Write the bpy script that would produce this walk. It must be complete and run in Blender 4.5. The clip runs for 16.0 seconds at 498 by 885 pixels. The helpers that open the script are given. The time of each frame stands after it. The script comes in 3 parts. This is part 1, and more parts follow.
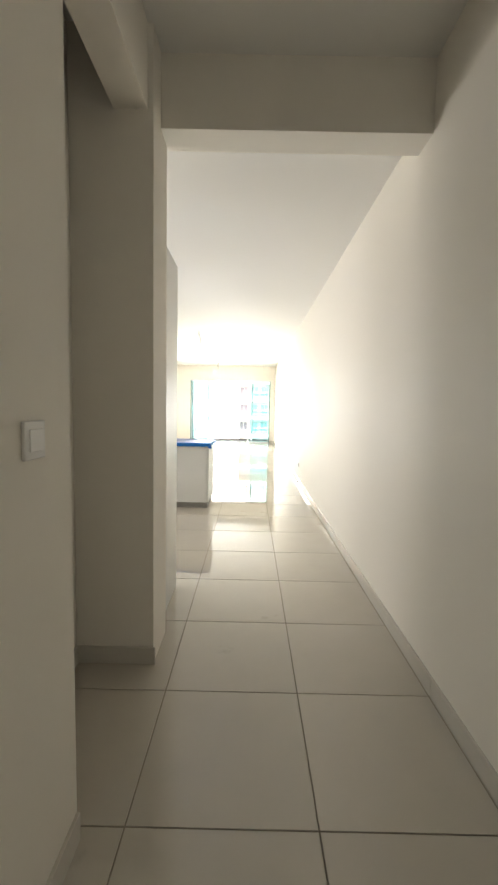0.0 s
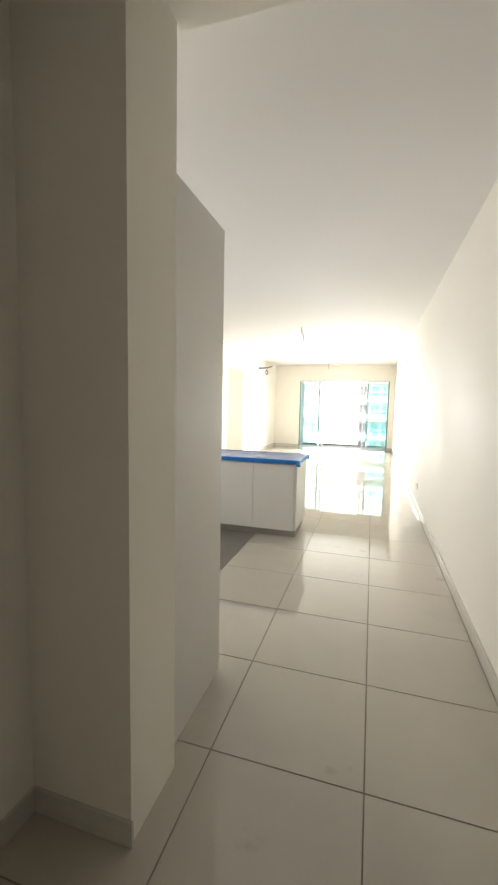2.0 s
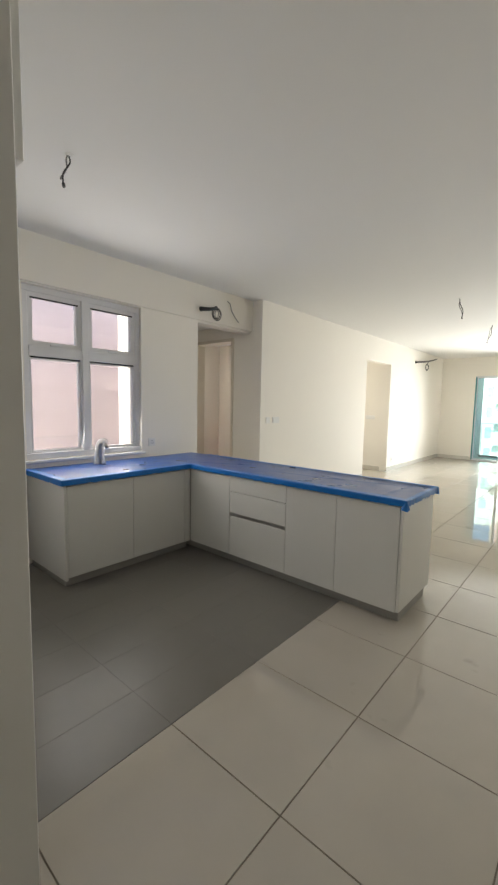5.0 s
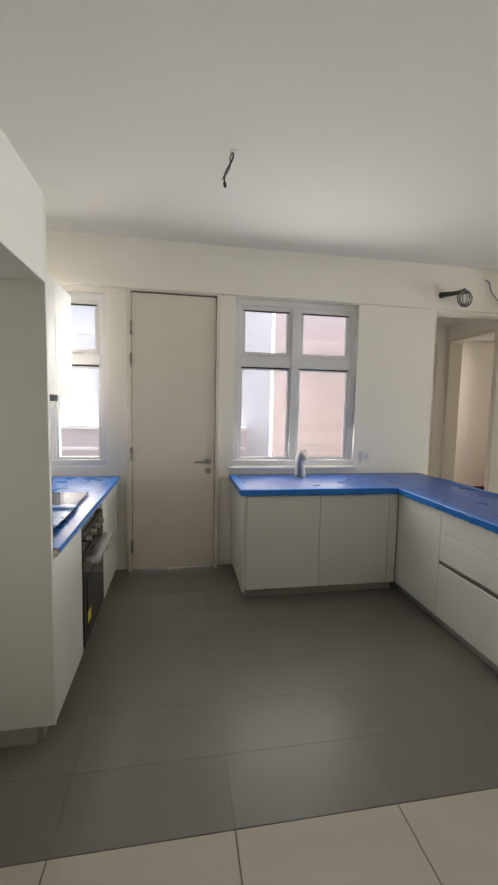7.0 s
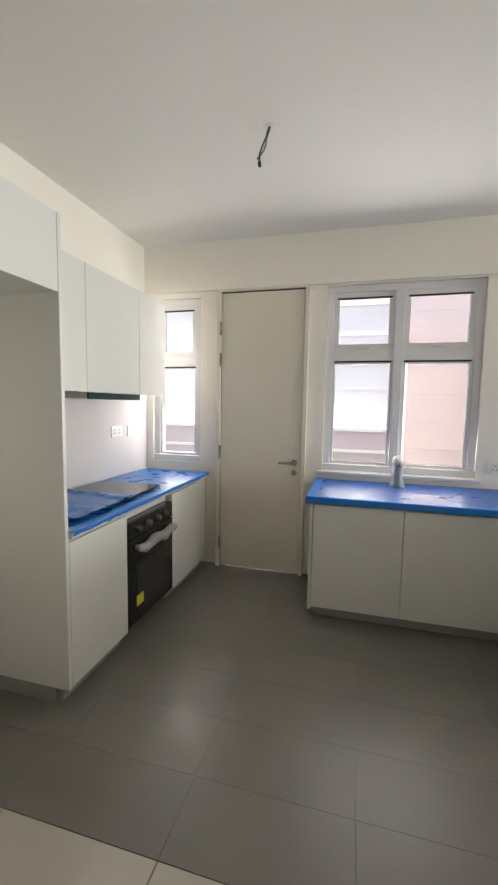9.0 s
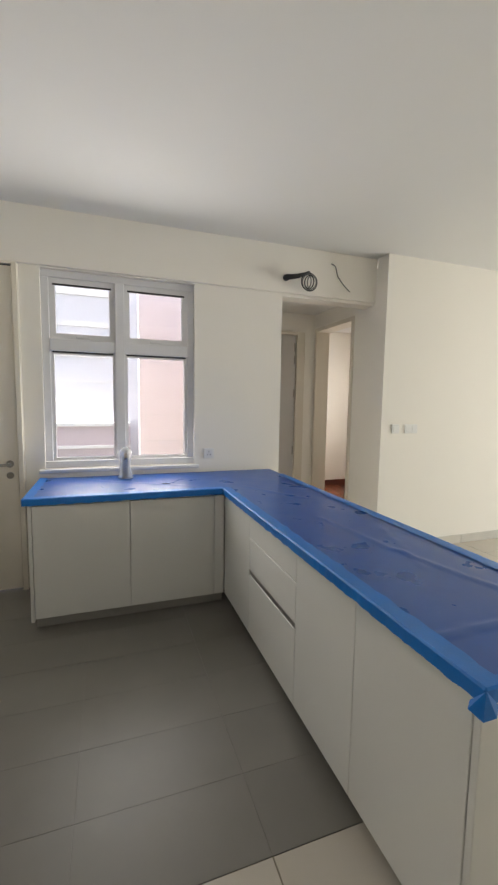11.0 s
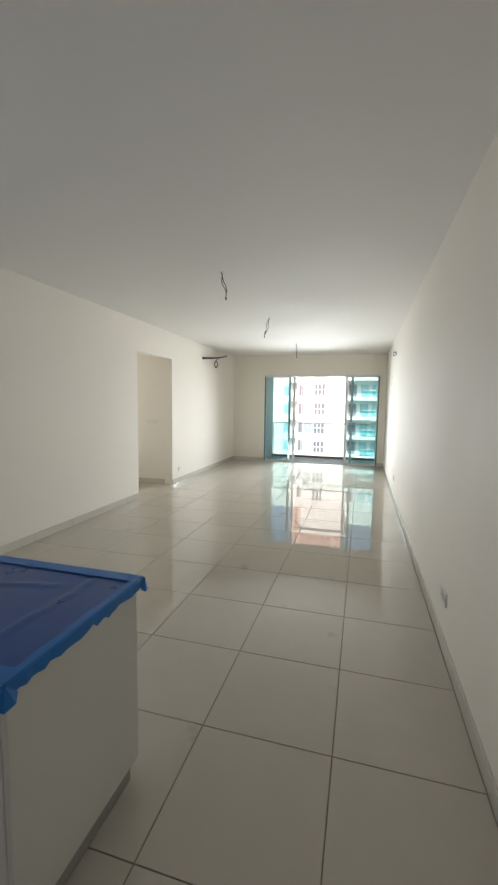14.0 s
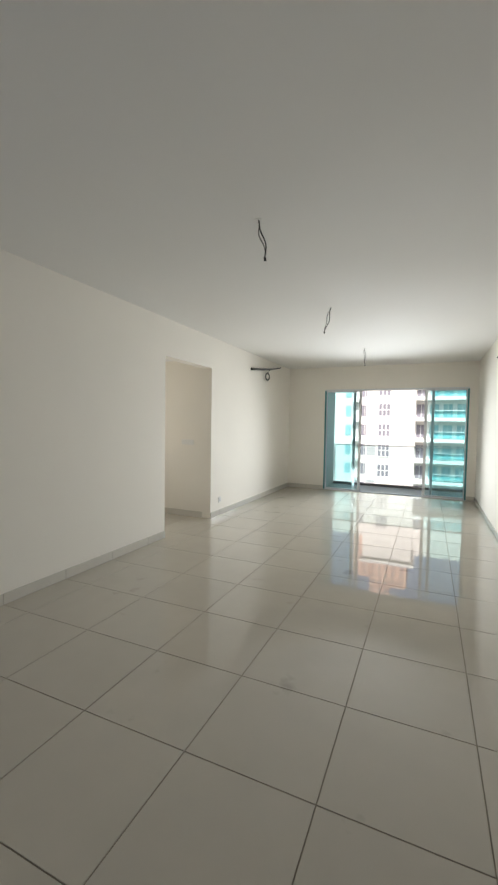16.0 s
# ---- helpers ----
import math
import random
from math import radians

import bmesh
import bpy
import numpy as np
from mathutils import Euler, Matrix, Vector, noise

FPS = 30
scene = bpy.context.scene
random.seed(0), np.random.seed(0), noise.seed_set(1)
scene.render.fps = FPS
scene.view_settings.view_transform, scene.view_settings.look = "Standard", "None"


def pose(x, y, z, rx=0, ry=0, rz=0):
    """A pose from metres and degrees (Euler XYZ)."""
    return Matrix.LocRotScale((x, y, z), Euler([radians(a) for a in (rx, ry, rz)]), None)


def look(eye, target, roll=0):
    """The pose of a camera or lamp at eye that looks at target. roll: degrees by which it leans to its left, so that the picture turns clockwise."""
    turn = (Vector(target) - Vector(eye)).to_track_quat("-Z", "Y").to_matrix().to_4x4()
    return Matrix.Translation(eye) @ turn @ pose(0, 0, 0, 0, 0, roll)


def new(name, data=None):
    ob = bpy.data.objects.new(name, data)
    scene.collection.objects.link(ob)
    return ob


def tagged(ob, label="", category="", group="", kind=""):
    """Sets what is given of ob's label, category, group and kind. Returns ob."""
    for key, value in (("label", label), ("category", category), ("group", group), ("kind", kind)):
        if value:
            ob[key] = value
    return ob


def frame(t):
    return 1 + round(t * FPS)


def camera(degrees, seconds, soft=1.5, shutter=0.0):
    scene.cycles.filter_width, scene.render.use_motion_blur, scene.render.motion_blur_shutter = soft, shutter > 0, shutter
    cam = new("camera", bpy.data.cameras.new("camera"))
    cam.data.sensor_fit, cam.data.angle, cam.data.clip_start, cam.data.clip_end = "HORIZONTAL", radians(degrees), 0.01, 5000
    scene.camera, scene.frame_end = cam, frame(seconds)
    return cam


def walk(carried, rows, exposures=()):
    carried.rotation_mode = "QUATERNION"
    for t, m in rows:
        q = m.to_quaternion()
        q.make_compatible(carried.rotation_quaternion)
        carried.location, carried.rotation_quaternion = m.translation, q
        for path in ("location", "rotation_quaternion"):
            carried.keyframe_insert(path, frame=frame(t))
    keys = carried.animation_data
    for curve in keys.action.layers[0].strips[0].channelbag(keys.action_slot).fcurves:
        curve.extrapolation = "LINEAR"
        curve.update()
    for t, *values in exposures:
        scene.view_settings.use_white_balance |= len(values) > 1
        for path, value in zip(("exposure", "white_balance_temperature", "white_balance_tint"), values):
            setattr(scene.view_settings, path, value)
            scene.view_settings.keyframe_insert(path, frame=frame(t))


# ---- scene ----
cam = camera(63.5, 16.0, soft=2.4)
PATH = [
    (0, (-0.039, 0.13, 1.293), (-0.044, 2.123, 1.12), 1.2),
    (0.5, (-0.004, 0.423, 1.317), (-0.033, 2.414, 1.134), 1.0),
    (1, (0.007, 0.676, 1.352), (-0.071, 2.666, 1.166), 0.9),
    (1.5, (0.062, 0.885, 1.378), (-0.148, 2.866, 1.193), 1.1),
    (2, (0.164, 1.049, 1.397), (-0.415, 2.955, 1.212), 1.2),
    (2.5, (0.208, 1.257, 1.394), (-0.823, 2.96, 1.202), 1.1),
    (3, (0.285, 1.559, 1.385), (-0.943, 3.126, 1.189), 0.9),
    (3.5, (0.352, 1.845, 1.382), (-0.898, 3.393, 1.184), 1.0),
    (3.7, (0.35, 1.952, 1.382), (-0.89, 3.508, 1.185), 1.1),
    (5.8, (0.29, 2.964, 1.448), (-1.192, 4.293, 1.263), 1.4),
    (6, (0.278, 3.044, 1.431), (-1.307, 4.251, 1.253), 1.2),
    (6.5, (0.271, 3.254, 1.465), (-1.553, 4.054, 1.282), 1.2),
    (7, (0.235, 3.466, 1.436), (-1.728, 3.807, 1.259), 1.2),
    (7.5, (0.183, 3.705, 1.432), (-1.806, 3.605, 1.25), 1.2),
    (8, (0.129, 3.956, 1.434), (-1.812, 3.51, 1.246), 1.2),
    (8.2, (0.103, 4.037, 1.43), (-1.811, 3.486, 1.244), 1.1),
    (10.3, (-0.012, 4.333, 1.464), (-2.0, 4.327, 1.248), 0.8),
    (10.5, (0.01, 4.368, 1.47), (-1.97, 4.538, 1.246), 1.0),
    (11, (0.042, 4.394, 1.422), (-1.837, 5.052, 1.227), 0.9),
    (11.5, (0.097, 4.423, 1.415), (-1.557, 5.531, 1.223), 0.6),
    (12, (0.173, 4.409, 1.432), (-1.178, 5.87, 1.232), 0.6),
    (12.5, (0.248, 4.385, 1.461), (-0.792, 6.081, 1.259), 0.6),
    (13, (0.303, 4.352, 1.494), (-0.485, 6.179, 1.292), 0.6),
    (13.5, (0.311, 4.318, 1.529), (-0.31, 6.209, 1.332), 0.7),
    (14, (0.267, 4.412, 1.514), (-0.268, 6.329, 1.324), 0.8),
    (14.5, (0.276, 4.716, 1.492), (-0.245, 6.639, 1.317), 0.9),
    (15, (0.213, 5.062, 1.473), (-0.349, 6.975, 1.323), 0.9),
    (15.5, (0.081, 5.416, 1.459), (-0.58, 7.299, 1.333), 0.9),
    (16, (-0.048, 5.786, 1.464), (-0.864, 7.609, 1.374), 0.9),
]
walk(cam, [(t, look(e, a, r)) for t, e, a, r in PATH], [(0, 2.45, 6900, 10), (1, 2.2, 6850, 10), (2.5, 2.2, 6850, 10), (3.5, 1.8, 6750, 10), (6, 1.35, 6700, 10), (8, 1.6, 6800, 10), (11, 1.6, 6750, 10), (13, 0.95, 6500, 10), (16, 0.45, 6400, 10)])

# ---- world, sun, exposure ----
world = bpy.data.worlds.new("sky")
scene.world = world
world.use_nodes = True
wn = world.node_tree.nodes
sky = wn.new("ShaderNodeTexSky")
sky.sky_type, sky.sun_disc = "NISHITA", False
sky.sun_elevation, sky.sun_rotation = radians(47), radians(178)
sky.dust_density, sky.ozone_density = 3.5, 0.6
wn["Background"].inputs["Strength"].default_value = 0.15
world.node_tree.links.new(sky.outputs[0], wn["Background"].inputs["Color"])
sun = new("sun", bpy.data.lights.new("sun", "SUN"))
sun.data.energy, sun.data.angle, sun.data.color = 5.0, radians(0.5), (1.0, 0.95, 0.88)
sun.matrix_world = look((0, 0, 30), (-0.02 * 30, 0.68 * 30, 30 - 0.73 * 30))


def opening_light(name, m, w, h, power, color, spread=115):
    """The sky's light through an opening, as an area lamp that fills it."""
    d = bpy.data.lights.new(name, "AREA")
    d.shape, d.size, d.size_y, d.energy, d.color = "RECTANGLE", w, h, power, color
    d.spread = radians(spread)
    d.cycles.use_multiple_importance_sampling = False
    ob = new(name, d)
    ob.matrix_world = m
    return ob


opening_light("slider_light", look((-0.88, 14.885, 1.15), (-0.95, 10, 0.75)), 1.7, 2.1, 63.0, (0.94, 0.98, 1.0), 114)
opening_light("window_light", look((-3.262, 4.51, 1.62), (0, 4.51, 1.15)), 1.1, 1.35, 5.8, (1.0, 0.975, 0.96), 180)
opening_light("small_window_light", look((-3.31, 2.62, 1.65), (0, 2.62, 1.0)), 0.4, 1.3, 3.0, (1.0, 0.97, 0.95), 170)
# Fill lamp in an added, unseen window, to light the bedroom.
opening_light("bedroom_fill", look((-5.0, 8.98, 1.6), (-5.0, 5, 1.6)), 1.15, 1.35, 6.5, (1.0, 0.97, 0.97))

# Added fill lamp at the corridor's unseen end, to brighten its walls.
opening_light("side_corridor_fill", look((-5.22, 10.6, 1.6), (0, 10.6, 1.6)), 0.75, 1.35, 5.0, (1.0, 0.93, 0.80), 150)

# ---- materials ----
def material(name, color, rough=0.5, metal=0.0, vary=0.06, scale=3.0, fine=120.0, bump=0.05, coat=0.0, rand=0.0, spec=0.5, rvary=0.08, stain=0.0):
    """A surface with two scales of variation in colour, gloss and relief."""
    m = bpy.data.materials.new(name)
    m.use_nodes = True
    n, l = m.node_tree.nodes, m.node_tree.links
    b = n["Principled BSDF"]
    b.inputs["Metallic"].default_value = metal
    b.inputs["Coat Weight"].default_value = coat
    b.inputs["Coat Roughness"].default_value = 0.04
    b.inputs["Specular IOR Level"].default_value = spec
    co = n.new("ShaderNodeTexCoord")
    big, small = n.new("ShaderNodeTexNoise"), n.new("ShaderNodeTexNoise")
    big.inputs["Scale"].default_value, big.inputs["Detail"].default_value = scale, 5
    small.inputs["Scale"].default_value, small.inputs["Detail"].default_value = fine, 3
    geo = n.new("ShaderNodeNewGeometry")
    for tex in (big, small):
        l.new(geo.outputs["Position"], tex.inputs["Vector"])
    mix = n.new("ShaderNodeMix")
    mix.data_type = "RGBA"
    mix.inputs["A"].default_value = (*[c * (1 - vary) for c in color], 1)
    mix.inputs["B"].default_value = (*[min(1, c * (1 + vary)) for c in color], 1)
    add = n.new("ShaderNodeMath")
    add.operation = "MULTIPLY_ADD"
    l.new(small.outputs["Fac"], add.inputs[0])
    add.inputs[1].default_value = 0.35
    l.new(big.outputs["Fac"], add.inputs[2])
    sub = n.new("ShaderNodeMath")
    sub.operation = "SUBTRACT"
    l.new(add.outputs[0], sub.inputs[0])
    sub.inputs[1].default_value = 0.17
    fac = sub.outputs[0]
    if rand:
        info = n.new("ShaderNodeObjectInfo")
        ra = n.new("ShaderNodeMath")
        ra.operation = "MULTIPLY_ADD"
        l.new(info.outputs["Random"], ra.inputs[0])
        ra.inputs[1].default_value = rand
        l.new(fac, ra.inputs[2])
        fac = ra.outputs[0]
    l.new(fac, mix.inputs["Factor"])
    col = mix.outputs["Result"]
    if stain:
        spot = n.new("ShaderNodeTexNoise")
        spot.inputs["Scale"].default_value, spot.inputs["Detail"].default_value = 3.1, 8
        l.new(geo.outputs["Position"], spot.inputs["Vector"])
        rg = n.new("ShaderNodeMapRange")
        rg.inputs["From Min"].default_value, rg.inputs["From Max"].default_value, rg.inputs["To Max"].default_value = 0.665, 0.76, stain
        l.new(spot.outputs["Fac"], rg.inputs["Value"])
        dirt = n.new("ShaderNodeMix")
        dirt.data_type = "RGBA"
        l.new(rg.outputs["Result"], dirt.inputs["Factor"])
        l.new(col, dirt.inputs["A"])
        dirt.inputs["B"].default_value = (*[c * 0.45 for c in color], 1)
        col = dirt.outputs["Result"]
    l.new(col, b.inputs["Base Color"])
    ro = n.new("ShaderNodeMapRange")
    ro.inputs["To Min"].default_value, ro.inputs["To Max"].default_value = max(0.0, rough * (1 - rvary * 3)), min(1, rough * (1 + rvary * 3))
    l.new(big.outputs["Fac"], ro.inputs["Value"])
    l.new(ro.outputs["Result"], b.inputs["Roughness"])
    if bump:
        bu = n.new("ShaderNodeBump")
        bu.inputs["Strength"].default_value, bu.inputs["Distance"].default_value = bump, 0.004
        l.new(add.outputs[0], bu.inputs["Height"])
        l.new(bu.outputs["Normal"], b.inputs["Normal"])
    return m


def glass(name, color, rough=0.0):
    """Thin window glass: clear tinted with a mirror sheen."""
    m = bpy.data.materials.new(name)
    m.use_nodes = True
    n, l = m.node_tree.nodes, m.node_tree.links
    n.remove(n["Principled BSDF"])
    tr, gl, mx, fr = (n.new("ShaderNode" + k) for k in ("BsdfTransparent", "BsdfGlossy", "MixShader", "Fresnel"))
    tr.inputs["Color"].default_value = (*color, 1)
    gl.inputs["Roughness"].default_value = rough
    fr.inputs["IOR"].default_value = 1.45
    l.new(fr.outputs[0], mx.inputs[0])
    l.new(tr.outputs[0], mx.inputs[1])
    l.new(gl.outputs[0], mx.inputs[2])
    l.new(mx.outputs[0], n["Material Output"].inputs["Surface"])
    return m


M_WALL = material("wall_paint", (0.87, 0.83, 0.755), 0.75, vary=0.025, scale=1.2, fine=180, bump=0.05, spec=0.28)
M_CEIL = material("ceiling_paint", (0.80, 0.785, 0.75), 0.85, vary=0.015, scale=0.8, fine=150, bump=0.03)
M_TILE = material("polished_tile", (0.50, 0.462, 0.395), 0.0, vary=0.05, scale=5, fine=260, bump=0.004, rand=0.25, spec=1.0, stain=0.55)
M_GROUT = material("grout", (0.23, 0.20, 0.155), 0.9, vary=0.25, scale=8)
M_SKIRT = material("skirting_tile", (0.62, 0.59, 0.53), 0.15, vary=0.05, scale=6, bump=0.01, rand=0.2)
M_GREY = material("grey_tile", (0.172, 0.162, 0.142), 0.36, vary=0.12, scale=5, fine=320, bump=0.05, rand=0.3, rvary=0.12)
M_GREYGROUT = material("grey_grout", (0.145, 0.136, 0.12), 0.5, vary=0.2)
M_CAB = material("white_laminate", (0.71, 0.705, 0.67), 0.32, vary=0.012, scale=2, fine=400, bump=0.01)
M_KICK = material("plinth", (0.33, 0.32, 0.30), 0.5, vary=0.1, bump=0.05)
M_CARCASS = material("cabinet_core", (0.55, 0.53, 0.49), 0.6, vary=0.05)
M_ALU = material("handle_channel", (0.45, 0.44, 0.42), 0.35, metal=0.9, vary=0.05)
M_STONE = material("stone_top", (0.62, 0.60, 0.56), 0.25, vary=0.12, scale=30, fine=200)
M_FILM = material("blue_film", (0.006, 0.078, 0.34), 0.3, vary=0.10, scale=7, fine=60, bump=0.0, rvary=0.1)
# Lighter copy of the blue film, the sky's reflection put into its colour.
M_FILMSHEEN = material("blue_film_sky_sheen", (0.006, 0.14, 0.46), 0.28, vary=0.10, scale=7, fine=60, bump=0.0)
M_TAPE = material("blue_tape", (0.003, 0.16, 0.55), 0.36, vary=0.16, scale=12, fine=90, bump=0.3)
M_DOOR = material("door_laminate", (0.74, 0.68, 0.575), 0.45, vary=0.03, scale=2, fine=200, bump=0.03)
M_GREYDOOR = material("grey_door", (0.55, 0.53, 0.51), 0.4, vary=0.04)
M_FRAME = material("white_frame", (0.74, 0.73, 0.73), 0.35, vary=0.02, scale=4, bump=0.01)
M_GASKET = material("black_gasket", (0.02, 0.02, 0.022), 0.6)
M_STEEL = material("brushed_steel", (0.34, 0.32, 0.29), 0.28, metal=1.0, vary=0.05)
M_BLACK = material("black_enamel", (0.014, 0.014, 0.014), 0.12, vary=0.15)
M_WIRE = material("black_wire", (0.02, 0.02, 0.02), 0.5)
M_GREYWIRE = material("grey_wire", (0.22, 0.21, 0.2), 0.5)
M_PLATE = material("switch_plastic", (0.80, 0.79, 0.76), 0.3, vary=0.01)
M_SPLASH = material("backsplash_tile", (0.70, 0.655, 0.65), 0.08, vary=0.02, bump=0.004)
M_WRAP = material("plastic_wrap", (0.72, 0.73, 0.75), 0.3, vary=0.1, scale=40, bump=0.5)
M_WRAP.node_tree.nodes["Principled BSDF"].inputs["Alpha"].default_value = 0.35
# Darker copy of the pink render: the grooves' shade as colour.
M_GROOVESHADE = material("pink_groove_shade", (0.50, 0.44, 0.46), 0.85, vary=0.05)
M_YELLOW = material("yellow_label", (0.62, 0.60, 0.04), 0.5)
M_TEALFRAME = material("slider_frame", (0.70, 0.72, 0.74), 0.35, vary=0.02)
M_TEALEDGE = material("slider_edge", (0.03, 0.22, 0.24), 0.3, vary=0.05)
M_BALCTILE = material("balcony_tile", (0.5, 0.48, 0.45), 0.4, vary=0.08)
M_KERB = material("balcony_kerb", (0.22, 0.20, 0.19), 0.6, vary=0.1)
M_RENDER = material("white_render", (0.78, 0.74, 0.72), 0.8, vary=0.04, scale=0.4, fine=12)
M_BAND = material("slab_band", (0.80, 0.79, 0.78), 0.8, vary=0.03, scale=0.5, fine=10)
M_GREYPANEL = material("grey_render", (0.42, 0.41, 0.42), 0.8, vary=0.04, scale=0.4)
# Distant glazing, with bright haze painted in as a lighter colour.
M_WINGLASS = material("hazed_window", (0.22, 0.21, 0.25), 0.12, vary=0.2, scale=0.6)
M_TEALGLASS = material("hazed_teal_glazing", (0.33, 0.50, 0.54), 0.1, vary=0.2, scale=0.5)
M_ORANGE = material("orange_render", (0.66, 0.42, 0.34), 0.8, vary=0.06, scale=0.1)
M_PINK = material("pink_render", (0.58, 0.50, 0.53), 0.8, vary=0.03, scale=2)
M_SHAFT = material("shaft_render", (0.74, 0.74, 0.79), 0.8, vary=0.03, scale=2)
M_WOOD = material("red_timber_floor", (0.24, 0.075, 0.04), 0.25, vary=0.3, scale=14)
M_REDSKIRT = material("dark_red_skirting", (0.10, 0.03, 0.02), 0.35, vary=0.2)
M_GROUND = material("ground", (0.12, 0.13, 0.10), 0.9, vary=0.3, scale=0.05, fine=1)
G_TEAL = glass("teal_tint_glass", (0.87, 0.97, 0.975))
G_CLEAR = glass("clear_glass", (0.92, 0.94, 0.96))
G_RAIL = glass("rail_glass", (0.86, 0.93, 0.93))


# ---- mesh helpers ----
def box_bm(x0, x1, y0, y1, z0, z1, bevel=0.0, seg=1):
    bm = bmesh.new()
    bmesh.ops.create_cube(bm, size=1.0)
    for v in bm.verts:
        v.co = Vector(((x0 + x1) / 2 + v.co.x * (x1 - x0), (y0 + y1) / 2 + v.co.y * (y1 - y0), (z0 + z1) / 2 + v.co.z * (z1 - z0)))
    if bevel:
        bmesh.ops.bevel(bm, geom=bm.edges[:], offset=bevel, segments=seg, affect="EDGES", profile=0.5)
    return bm


def join(*bms):
    """Several bmeshes as one."""
    out = bms[0]
    for b in bms[1:]:
        me = bpy.data.meshes.new("tmp")
        b.to_mesh(me)
        b.free()
        out.from_mesh(me)
        bpy.data.meshes.remove(me)
    return out


def mesh_of(name, bm, mat, smooth=False):
    me = bpy.data.meshes.new(name)
    bm.to_mesh(me)
    bm.free()
    me.materials.append(mat)
    if smooth:
        for p in me.polygons:
            p.use_smooth = True
    return me


def part(name, bm, mat, parent=None, label="", smooth=False):
    ob = new(name, mesh_of(name, bm, mat, smooth))
    if parent is not None:
        ob.parent = parent
    return tagged(ob, label)


def solid(name, dims, mat, parent=None, bevel=0.0, label=""):
    return part(name, box_bm(*dims, bevel=bevel), mat, parent, label)


def thing(name, label, category, group="", kind="", at=(0, 0, 0)):
    return tagged(new(name), label, category, group, kind)


def structure(name, bm, mat, label, category):
    ob = part(name, bm, mat)
    return tagged(ob, label, category, kind="structure")


def holed(axis, a0, a1, u0, u1, z0, z1, holes):
    """A wall slab whose normal is axis, from a0 to a1 thick, with openings (u0, u1, z0, z1) cut through."""
    us = sorted({u0, u1, *[h[0] for h in holes], *[h[1] for h in holes]})
    zs = sorted({z0, z1, *[h[2] for h in holes], *[h[3] for h in holes]})
    us = [u for u in us if u0 <= u <= u1]
    zs = [z for z in zs if z0 <= z <= z1]
    bm = bmesh.new()
    grid = {}

    def vert(a, u, z):
        key = (a, u, z)
        if key not in grid:
            grid[key] = bm.verts.new((a, u, z) if axis == "x" else (u, a, z))
        return grid[key]

    def full(i, j):
        if not (0 <= i < len(us) - 1 and 0 <= j < len(zs) - 1):
            return False
        cu, cz = (us[i] + us[i + 1]) / 2, (zs[j] + zs[j + 1]) / 2
        return not any(h[0] < cu < h[1] and h[2] < cz < h[3] for h in holes)
    for i in range(len(us) - 1):
        for j in range(len(zs) - 1):
            if not full(i, j):
                continue
            p, q, r, s = us[i], us[i + 1], zs[j], zs[j + 1]
            for a in (a0, a1):
                bm.faces.new([vert(a, p, r), vert(a, q, r), vert(a, q, s), vert(a, p, s)])
            for (di, dj, e) in ((-1, 0, ((p, r), (p, s))), (1, 0, ((q, r), (q, s))), (0, -1, ((p, r), (q, r))), (0, 1, ((p, s), (q, s)))):
                if not full(i + di, j + dj):
                    bm.faces.new([vert(a0, *e[0]), vert(a0, *e[1]), vert(a1, *e[1]), vert(a1, *e[0])])
    bmesh.ops.recalc_face_normals(bm, faces=bm.faces[:])
    return bm


def tube(points, radius, sides=8):
    """A round bar along points."""
    bm = bmesh.new()
    pts = [Vector(p) for p in points]
    rings = []
    for i, p in enumerate(pts):
        d = (pts[min(i + 1, len(pts) - 1)] - pts[max(i - 1, 0)]).normalized()
        u = d.orthogonal().normalized() if i == 0 else (rings_u - d * rings_u.dot(d)).normalized()
        rings_u = u
        w = d.cross(u)
        r = radius[i] if isinstance(radius, (list, tuple)) else radius
        rings.append([bm.verts.new(p + (u * math.cos(a) + w * math.sin(a)) * r) for a in [2 * math.pi * k / sides for k in range(sides)]])
    for a, b in zip(rings, rings[1:]):
        for k in range(sides):
            bm.faces.new([a[k], a[(k + 1) % sides], b[(k + 1) % sides], b[k]])
    bm.faces.new(rings[0][::-1])
    bm.faces.new(rings[-1])
    return bm


# ---- plan ----
XR, XL, XK = 0.815, -3.10, -3.30      # right wall, living-room left wall, kitchen window wall
YB, YE = -1.30, 14.90                 # entrance wall, balcony wall
H, HF, HB = 2.78, 2.97, 2.63          # ceiling, foyer ceiling, beam underside
YK = 2.34                             # kitchen back wall
X_IN, X_ALC = -0.53, -0.885          # corridor left wall, alcove back

# structure: walls
structure("wall_right", box_bm(XR, XR + 0.15, YB - 0.15, YE + 0.15, -0.1, 3.2), M_WALL, "long cream painted wall from entrance to balcony", "wall")
structure("wall_entrance", box_bm(-1.2, XR, YB - 0.15, YB, -0.1, 3.2), M_WALL, "cream painted wall behind the entrance", "wall")
structure("wall_corridor", box_bm(X_IN - 0.6, X_IN, YB, 1.225, -0.1, 3.2), M_WALL, "cream painted corridor wall with a light switch", "wall")
structure("wall_alcove", box_bm(X_ALC - 0.23, X_ALC, 1.225, 2.05, -0.1, 3.2), M_WALL, "cream painted back wall of the shallow alcove", "wall")
structure("wall_pillar", box_bm(-3.3, -0.502, 2.05, YK, -0.1, 3.2), M_WALL, "cream painted wall between corridor alcove and kitchen", "wall")
